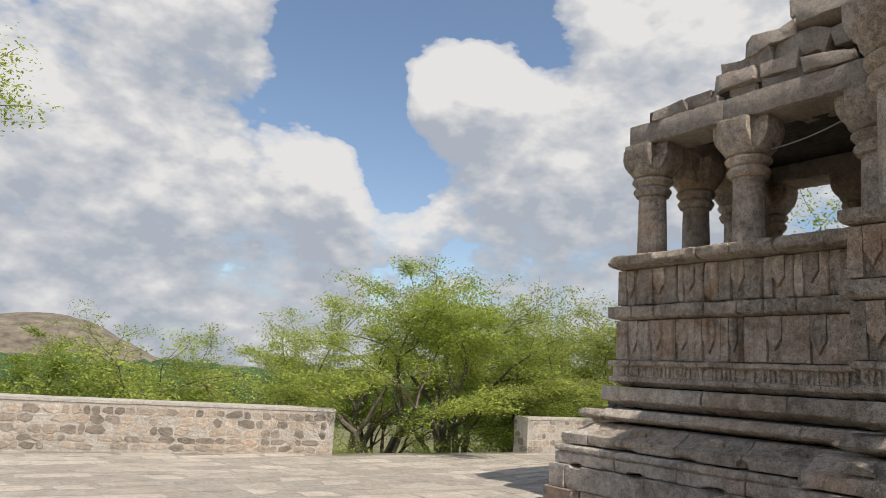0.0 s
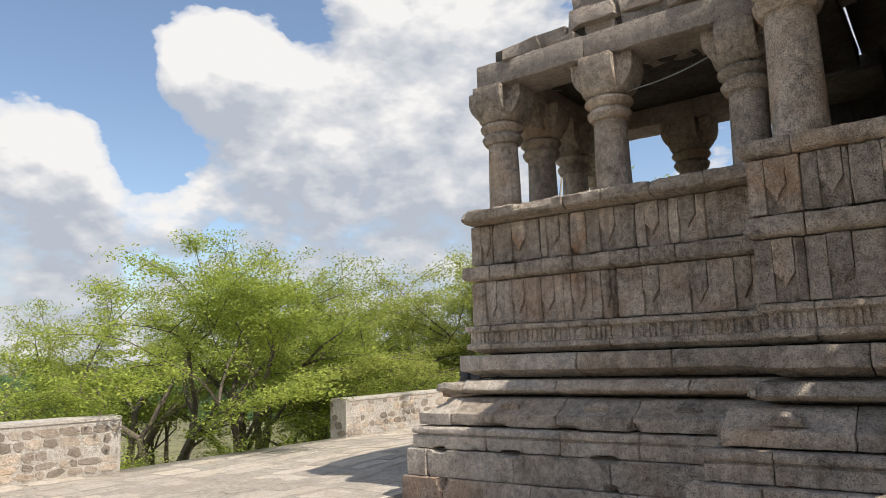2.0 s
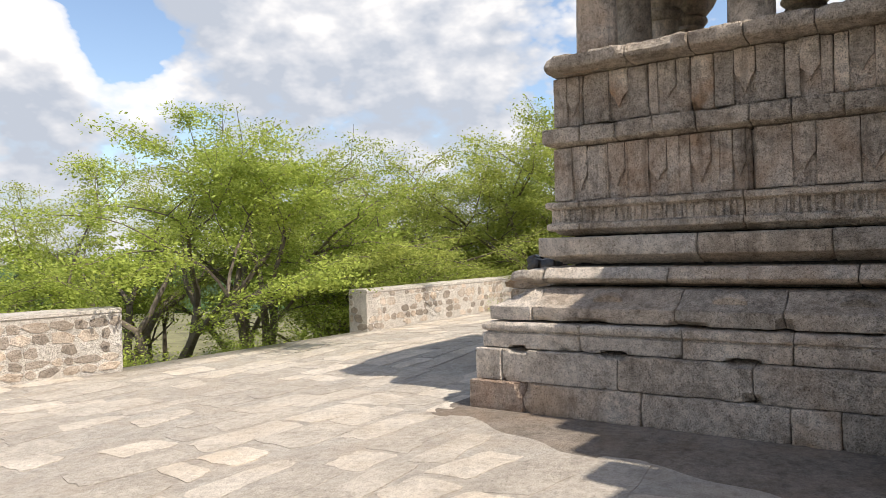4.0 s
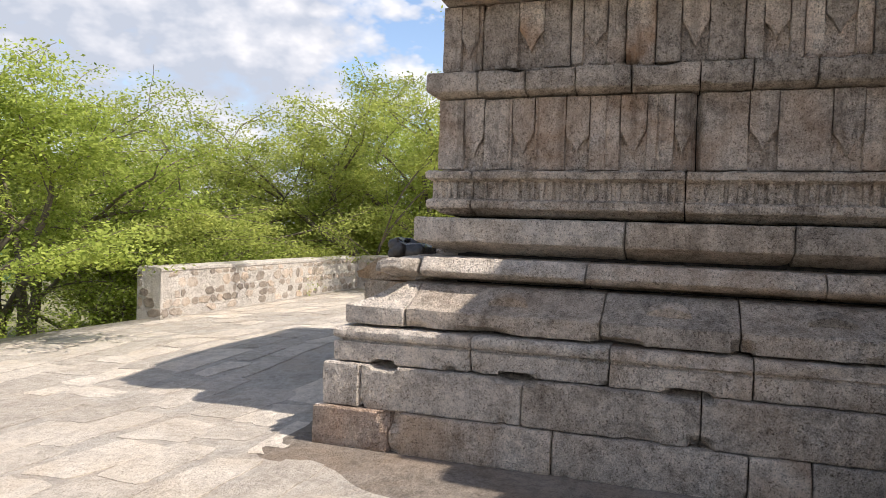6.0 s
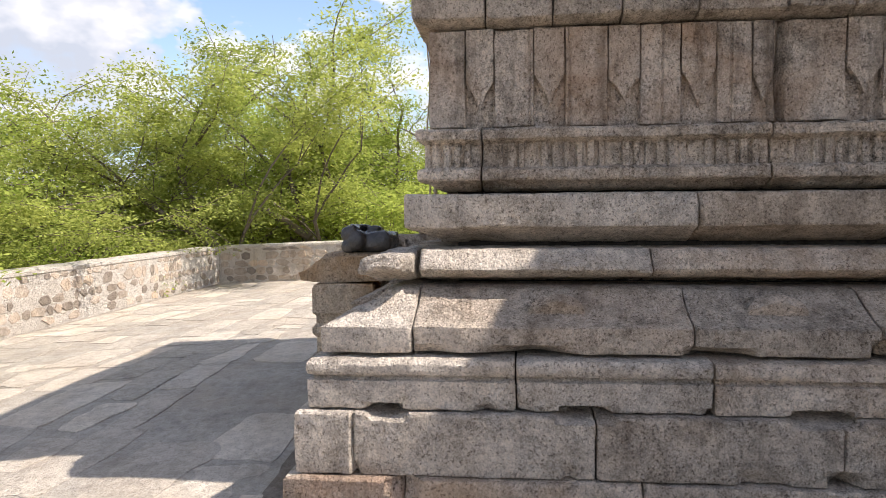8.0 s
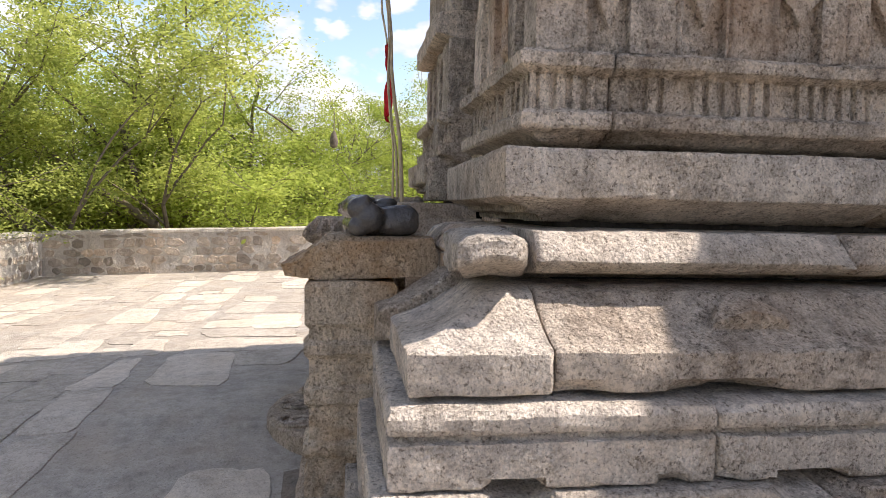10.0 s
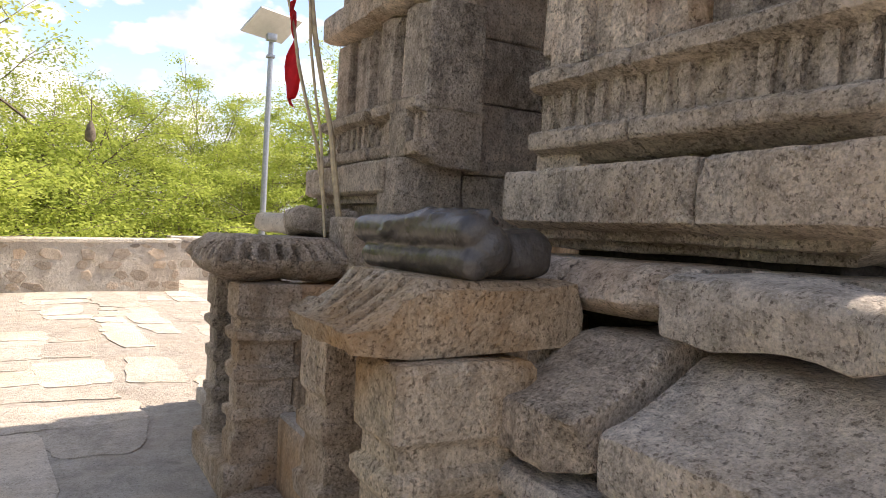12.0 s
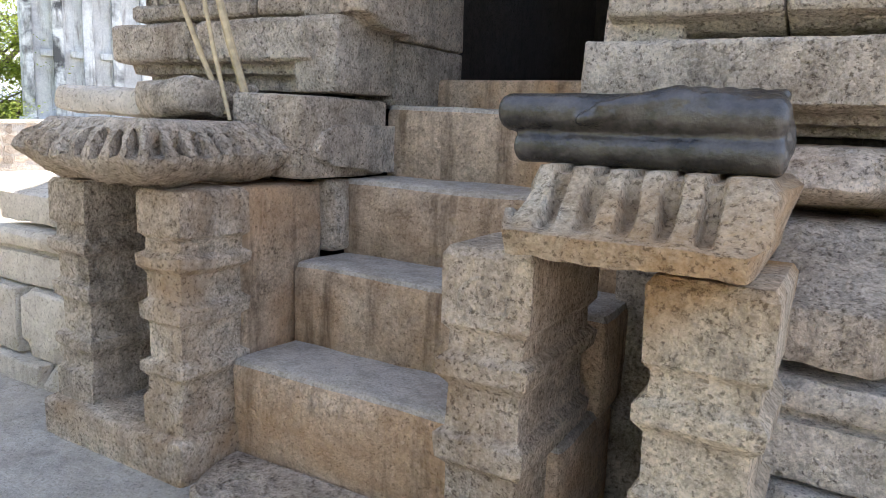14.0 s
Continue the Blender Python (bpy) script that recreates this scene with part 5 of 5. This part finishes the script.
def ruin(x, y, w, d, z0, h, seed):
    """A broken stub of wall: ragged courses of rough blocks, shorter towards the top."""
    rng = random.Random(seed)
    thing = empty("ruined_wall", (x + w / 2, y + d / 2, z0), "ruined stub of a rubble wall beyond the terrace", "ruined wall", "ruins")
    z, a, b = z0, y, y + d
    while z < z0 + h:
        t = rng.uniform(0.22, 0.34)
        s = a
        while s < b - 0.12:
            q = min(rng.uniform(0.3, 0.6), b - s)
            hang(block("stone", x + rng.uniform(0, 0.06), x + w - rng.uniform(0, 0.06), s, s + q - 0.015, z, z + t - 0.012, M_RUBBLE, None, r=0.035, amp=0.03, freq=3, seg=0.16, seed=rng.uniform(0, 50)), thing)
            s += q
        z += t
        a += rng.uniform(0, 0.12) * d
        b -= rng.uniform(0, 0.12) * d


ruin(22.5, 0.85, 0.7, 1.1, -0.1, 1.95, 5)
ruin(23.3, 0.2, 0.6, 2.9, -0.1, 1.35, 6)
ruin(24.4, 3.0, 0.8, 1.6, -0.1, 1.0, 7)


# ---------------------------------------------------------------- trees
def grow(seed, height, spread, stems, leaves, leaf, start=0.0, bare=0.0, flat=0.6):
    """Trunk and crown meshes of a many-stemmed thorn tree, standing at the origin."""
    rng = random.Random(seed)
    nrng = np.random.RandomState(seed)
    bm = bmesh.new()
    tips = []

    def limb(p, d, length, r, depth):
        pts, rad = [p.copy()], [r]
        n = 4
        q = p.copy()
        dd = d.copy()
        for k in range(n):
            dd = (dd + Vector((rng.uniform(-1, 1), rng.uniform(-1, 1), rng.uniform(-0.7, 0.45) if depth < 3 else rng.uniform(-0.4, 0.7))) * 0.20).normalized()
            q = q + dd * (length / n)
            pts.append(q.copy())
            rad.append(r * (1 - 0.45 * (k + 1) / n))
            if depth <= 3 and q.z > height * 0.22:
                tips.append((q.copy(), dd.copy(), depth))
        tube(bm, pts, rad, 6 if depth > 2 else 4)
        if depth == 0:
            return
        for k in range(rng.choice((2, 3, 3)) if depth > 1 else 2):
            a = rng.uniform(0, 2 * math.pi)
            out = Vector((math.cos(a), math.sin(a), rng.uniform(-0.3, 0.5)))
            nd = (dd * rng.uniform(0.6, 1.1) + out * spread * rng.uniform(0.5, 1.1)).normalized()
            at = pts[-1] if k < 2 else pts[rng.choice((2, 3))]
            limb(at, nd, length * rng.uniform(0.62, 0.85), rad[-1] * (0.85 if k < 2 else 0.6), depth - 1)

    for s in range(stems):
        a = 2 * math.pi * s / stems + rng.uniform(-0.5, 0.5)
        lean = rng.uniform(0.25, 0.6) if stems > 1 else 0.12
        limb(Vector((0.15 * math.cos(a), 0.15 * math.sin(a), -0.1)), Vector((lean * math.cos(a), lean * math.sin(a), 1)).normalized(), height * 0.33 * rng.uniform(0.85, 1.15), 0.022 * height, 4)
    trunk = bpy.data.meshes.new("trunk")
    bm.to_mesh(trunk)
    bm.free()
    finish(trunk, M_BARK, 60)
    # leaf sprays round the twigs
    keep = [t for t in tips if t[0].z > start * height and rng.random() > bare + 0.3]
    per = max(6, int(leaves / max(1, len(keep))))
    c = np.array([t[0] for t in keep])
    P = np.repeat(c, per, axis=0)
    g = nrng.normal(size=P.shape)
    g /= np.linalg.norm(g, axis=1)[:, None] + 1e-6
    reach = np.repeat(nrng.uniform(0.28, 0.62, (len(c), 1)), per, axis=0)
    P = P + g * reach * nrng.rand(len(P), 1) ** 0.5 * np.array([1, 1, flat]) - np.array([0, 0, 0.12]) * reach
    d1 = nrng.normal(size=P.shape) * np.array([1, 1, 0.45])
    d1 /= np.linalg.norm(d1, axis=1)[:, None]
    d2 = np.cross(d1, nrng.normal(size=P.shape) * 0.6 + np.array([0, 0, 1.2]))
    d2 /= np.linalg.norm(d2, axis=1)[:, None] + 1e-6
    size = nrng.uniform(0.035, 0.085, (len(P), 1))
    w = size * 0.5
    V = np.stack([P - d1 * size * 0.5, P + d2 * w * 0.5, P + d1 * size * 0.5, P - d2 * w * 0.5], axis=1).reshape(-1, 3)
    crown = bpy.data.meshes.new("crown")
    n = len(P)
    crown.vertices.add(n * 4)
    crown.vertices.foreach_set("co", V.astype(np.float32).ravel())
    crown.loops.add(n * 4)
    crown.loops.foreach_set("vertex_index", np.arange(n * 4, dtype=np.int32))
    crown.polygons.add(n)
    crown.polygons.foreach_set("loop_start", np.arange(0, n * 4, 4, dtype=np.int32))
    crown.update()
    crown.validate()
    crown.materials.append(leaf)
    return trunk, crown


def tree_thing(meshes, label, group):
    t = empty("tree", (0, 0, 0), label, "tree", group)
    for nm, me in zip(("trunk", "crown"), meshes):
        ob = new(nm, me)
        ob.parent = t
    return t


LAB = "many-stemmed thorn tree with fresh light green leaves"
GREEN = [tree_thing(grow(s, 6.1, 1.0, st, 50000, M_LEAF, flat=0.34), LAB, "terrace trees") for s, st in ((11, 3), (12, 4), (13, 3))]
PALE = [tree_thing(grow(s, 6.9, 0.95, st, 46000, M_LEAF2, bare=0.05, flat=0.42), "sparse pale green thorn tree with bare twigs showing", "pale trees") for s, st in ((21, 3), (22, 2))]
BUSH = tree_thing(grow(31, 3.2, 1.0, 5, 12000, M_LEAF, flat=0.4), "low dense green bush beyond the terrace", "bushes")
HIGH = tree_thing(grow(41, 8.6, 0.6, 1, 9000, M_LEAF, start=0.5), "tall slender tree with a high thin crown", "tall trees")


rng = random.Random(15)
first = set()


def put(src, x, y, s, turn, z=-1.75):
    if src.name not in first:
        first.add(src.name)
        src.matrix_basis = pose(x, y, z, 0, 0, turn)
        src.scale = (s, s, s)
    else:
        c = copy_thing(src, pose(x, y, z, 0, 0, turn))
        c.scale = (s, s, s)


# the clump seen through the gap in the parapet, then the belt along the north and the east
put(GREEN[0], 9.4, 15.2, 1.05, 20)
put(GREEN[1], 12.2, 15.8, 1.12, 100)
put(GREEN[2], 5.6, 17.2, 0.72, 200)
put(PALE[0], 14.8, 15.6, 1.0, 0)
put(PALE[1], 19.7, 12.9, 1.26, 60)
put(PALE[0], 17.2, 16.4, 0.98, 250)
put(PALE[0], 10.4, 18.8, 0.95, 140)
put(GREEN[0], 2.0, 18.5, 0.64, 310)
put(GREEN[2], -1.5, 20.0, 0.58, 80)
put(GREEN[1], -6.0, 21.0, 0.56, 10)
put(GREEN[0], -11.0, 22.0, 0.5, 170)
put(HIGH, -2.8, 13.9, 1.13, 0)
put(PALE[1], 21.6, 10.6, 1.36, 30)
put(GREEN[2], 23.9, 9.6, 1.5, 200)
put(GREEN[0], 26.0, 12.5, 1.35, 90)
put(GREEN[1], 25.8, 6.4, 1.12, 330)
put(GREEN[2], 27.4, 3.6, 1.15, 120)
put(PALE[0], 30.0, 6.6, 1.2, 280)
put(GREEN[0], 28.5, 0.7, 1.15, 40)
put(GREEN[1], 33.5, -4.0, 1.8, 200)
put(GREEN[2], 32.0, -0.5, 1.3, 20)
put(GREEN[0], 31.5, 3.4, 1.3, 160)
put(GREEN[2], 33.0, -8.5, 2.0, 70)
put(PALE[1], 21.0, 16.5, 0.95, 60)
put(GREEN[0], 15.0, 20.0, 0.85, 260)
for x, y, s in ((20.8, 13.6, 1.5), (21.4, 11.6, 1.55), (22.2, 9.4, 1.5), (19.0, 15.0, 1.5), (16.6, 15.2, 1.4), (23.2, 7.6, 1.45), (24.6, 5.4, 1.4), (13.6, 15.0, 1.25), (26.5, 8.5, 1.9), (25.0, 11.0, 1.9), (22.5, 13.5, 1.9), (17.5, 18.5, 1.8),
                (7.6, 13.6, 0.75), (10.0, 13.4, 0.7), (12.6, 13.6, 0.9), (15.4, 13.5, 1.0), (18.6, 14.0, 1.0), (20.4, 12.0, 1.1), (20.6, 9.0, 1.05), (21.4, 6.8, 1.0), (22.6, 5.0, 1.0), (24.5, 3.4, 1.1),
                (3.4, 14.6, 0.8), (1.8, 16.8, 1.25), (-0.6, 17.4, 1.2), (4.4, 16.6, 1.3), (-3.4, 18.6, 1.2), (0.0, 15.6, 0.8), (-3.0, 16.2, 0.8), (-6.5, 17.5, 0.9), (6.0, 14.2, 0.8), (5.0, 19.5, 1.1), (9.0, 20.5, 1.2), (26.5, 1.6, 1.2), (12.5, 20, 1.3), (25.5, -1.5, 1.0), (29, -2.5, 1.3)):
    put(BUSH, x, y, s * rng.uniform(0.9, 1.1), rng.uniform(0, 360))


bm = bmesh.new()
lathe(bm, [(0.01, 0.62), (0.012, 0.2), (0.05, 0.14), (0.085, 0.02), (0.09, -0.08), (0.07, -0.16), (0.03, -0.19)], (20.9, 7.03, 2.72), 12, 0.01)
tagged(part("bird_nest", bm, M_BARK), "dark woven bird nest hanging among the tree twigs", "nest")


# ---------------------------------------------------------------- distance
def far_hill():
    vs, fs = [], []
    nx, ny = 60, 14
    for i in range(nx + 1):
        for j in range(ny + 1):
            u, v = i / nx, j / ny
            x, y = -420 + 560 * u, 400 + 260 * v
            ridge = 34 * math.exp(-((x - 70) / (50 if x > 70 else 105)) ** 2) + 22 * math.exp(-((x + 250) / 120) ** 2)
            h = ridge * math.sin(math.pi * min(1, v * 1.1)) + 3 * noise.noise(Vector((x * 0.03, y * 0.03, 0))) * (v > 0)
            vs.append((x, y, -8 + max(0, h)))
    for i in range(nx):
        for j in range(ny):
            a = i * (ny + 1) + j
            fs.append((a, a + ny + 1, a + ny + 2, a + 1))
    tagged(part("hill", mesh_of("hill", vs, fs), M_HILL, angle=180), "bare reddish scrub hill in the distance", "hill", kind="structure")


far_hill()


def far_woods():
    """Rows of small tree clumps out to the horizon."""
    rng = random.Random(3)
    bm_v, bm_f = [], []
    for k in range(420):
        d = rng.uniform(45, 330)
        a = rng.uniform(-0.6, 2.4)
        x, y = 6 + d * math.cos(a), 4 + d * math.sin(a)
        s = rng.uniform(2.0, 4.2) * (1 + d / 220)
        for q in range(7):
            c = Vector((x + rng.uniform(-s, s), y + rng.uniform(-s, s), -4 - d * 0.014 + rng.uniform(0.2, 0.75) * s))
            r = s * rng.uniform(0.35, 0.6)
            base = len(bm_v)
            n, m = 7, 4
            for i in range(m + 1):
                for j in range(n):
                    th, ph = math.pi * i / m, 2 * math.pi * j / n
                    p = Vector((math.sin(th) * math.cos(ph), math.sin(th) * math.sin(ph), math.cos(th) * 0.8)) * r
                    p *= 1 + 0.35 * noise.noise((c + p) * 0.9)
                    bm_v.append(c + p)
            for i in range(m):
                for j in range(n):
                    bm_f.append((base + i * n + j, base + i * n + (j + 1) % n, base + (i + 1) * n + (j + 1) % n, base + (i + 1) * n + j))
    me = bpy.data.meshes.new("far_woods")
    me.from_pydata(bm_v, [], bm_f)
    tagged(part("far_woods", me, M_FARWOOD, angle=180), "dark green woodland spread over the far plain", "woodland", kind="stuff")


far_woods()


# ---------------------------------------------------------------- flagstones
def flag_mesh(corners, h, seed):
    """One worn flagstone: a rounded uneven slab from four corners, in metres."""
    rng = random.Random(seed)
    pts = []
    for k in range(4):
        a, b = Vector(corners[k]), Vector(corners[(k + 1) % 4])
        side = Vector((a.y - b.y, b.x - a.x)).normalized()
        lo, hi = rng.uniform(0.04, 0.14), rng.uniform(0.86, 0.96)
        for t in (lo, 0.3 + rng.uniform(-0.06, 0.06), 0.5 + rng.uniform(-0.05, 0.05), 0.7 + rng.uniform(-0.06, 0.06), hi):
            pts.append(a.lerp(b, t) + side * (rng.uniform(-0.02, 0.02) if 0.2 < t < 0.8 else rng.uniform(-0.008, 0.008)))
    n = len(pts)
    c = sum(pts, Vector((0, 0))) / n
    vs, fs = [], []
    for lev, (k, z) in enumerate(((1.0, -0.03), (0.99, h * 0.6), (0.95, h), (0.55, h + 0.002))):
        for p in pts:
            q = c + (p - c) * k
            vs.append(Vector((q.x, q.y, ground_z(q.x, q.y) + z + (0.003 * noise.noise(Vector((q.x * 4, q.y * 4, 1))) if lev > 1 else 0))))
    for lev in range(3):
        for k in range(n):
            fs.append((lev * n + k, lev * n + (k + 1) % n, (lev + 1) * n + (k + 1) % n, (lev + 1) * n + k))
    fs.append(tuple(3 * n + k for k in range(n)))
    return vs, fs


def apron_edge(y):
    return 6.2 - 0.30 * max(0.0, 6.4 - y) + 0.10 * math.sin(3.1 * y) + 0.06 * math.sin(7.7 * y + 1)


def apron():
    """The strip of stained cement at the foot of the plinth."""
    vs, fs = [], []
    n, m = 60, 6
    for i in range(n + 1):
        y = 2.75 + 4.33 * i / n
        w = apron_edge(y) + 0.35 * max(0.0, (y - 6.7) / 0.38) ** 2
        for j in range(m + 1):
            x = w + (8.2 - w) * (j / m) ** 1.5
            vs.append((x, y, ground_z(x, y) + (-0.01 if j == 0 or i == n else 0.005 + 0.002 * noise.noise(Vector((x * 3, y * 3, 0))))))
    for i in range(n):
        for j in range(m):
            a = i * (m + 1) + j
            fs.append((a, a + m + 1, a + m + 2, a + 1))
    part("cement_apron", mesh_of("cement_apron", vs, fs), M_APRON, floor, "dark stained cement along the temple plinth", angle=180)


apron()


def on_terrace(x, y):
    if y > edge_y(min(max(x, -16), 17.9)) - 0.32 or (x > 17.3 and y > 6):
        return False
    if 5.75 < x < 12.2 and y < 3.75:
        return False
    if apron_edge(y) - 0.12 < x < 11.2 and y < 6.95:
        return False
    if 8.0 < x < 9.75 and y < 7.5:
        return False
    return not (4.3 < x < 6.0 and y < 2.9)


def paving():
    rng = random.Random(8)
    slabs = []
    y = -5.0
    row = 0
    while y < 16:
        h = rng.uniform(0.30, 0.52)
        x = -15 + rng.uniform(0, 0.5)
        slope = rng.uniform(-0.008, 0.008)
        while x < 22:
            w = rng.uniform(0.36, 1.05)
            jit = lambda: rng.uniform(-0.07, 0.07)
            g = rng.uniform(0.010, 0.05)
            cs = [(x + g + jit(), y + g + jit()), (x + w - g + jit(), y + g + jit()), (x + w - g + jit(), y + h - g + jit()), (x + g + jit(), y + h - g + jit())]
            cs = [(cx, cy + slope * cx + 0.05 * math.sin(cx * 0.7 + row)) for cx, cy in cs]
            cx, cy = sum(c[0] for c in cs) / 4, sum(c[1] for c in cs) / 4
            if on_terrace(cx, cy) and rng.random() > 0.13:
                slabs.append((cx, cy, flag_mesh(cs, rng.uniform(-0.002, 0.005), len(slabs))))
            x += w
        y += h
        row += 1
    # the stretch beside the walk, stone by stone; the rest as one sheet of slabs
    near = [s for s in slabs if 2.0 < s[0] < 9.5 and 3.4 < s[1] < 10.6]
    near.sort(key=lambda s: (s[0] - 5.6) ** 2 + (s[1] - 6.6) ** 2)
    near = near[:296]
    chosen = set(id(s) for s in near)
    for cx, cy, (vs, fs) in near:
        part("flagstone", mesh_of("flagstone", vs, fs), M_PAVE, floor, angle=50)
    V, F = [], []
    for s in slabs:
        if id(s) in chosen:
            continue
        b = len(V)
        V += s[2][0]
        F += [tuple(i + b for i in f) for f in s[2][1]]
    me = mesh_of("far_paving", V, F)
    ob = part("far_paving", me, M_PAVE_FAR, floor, angle=50)
    tagged(ob, "pale worn flagstones of the outer terrace", kind="stuff")


paving()
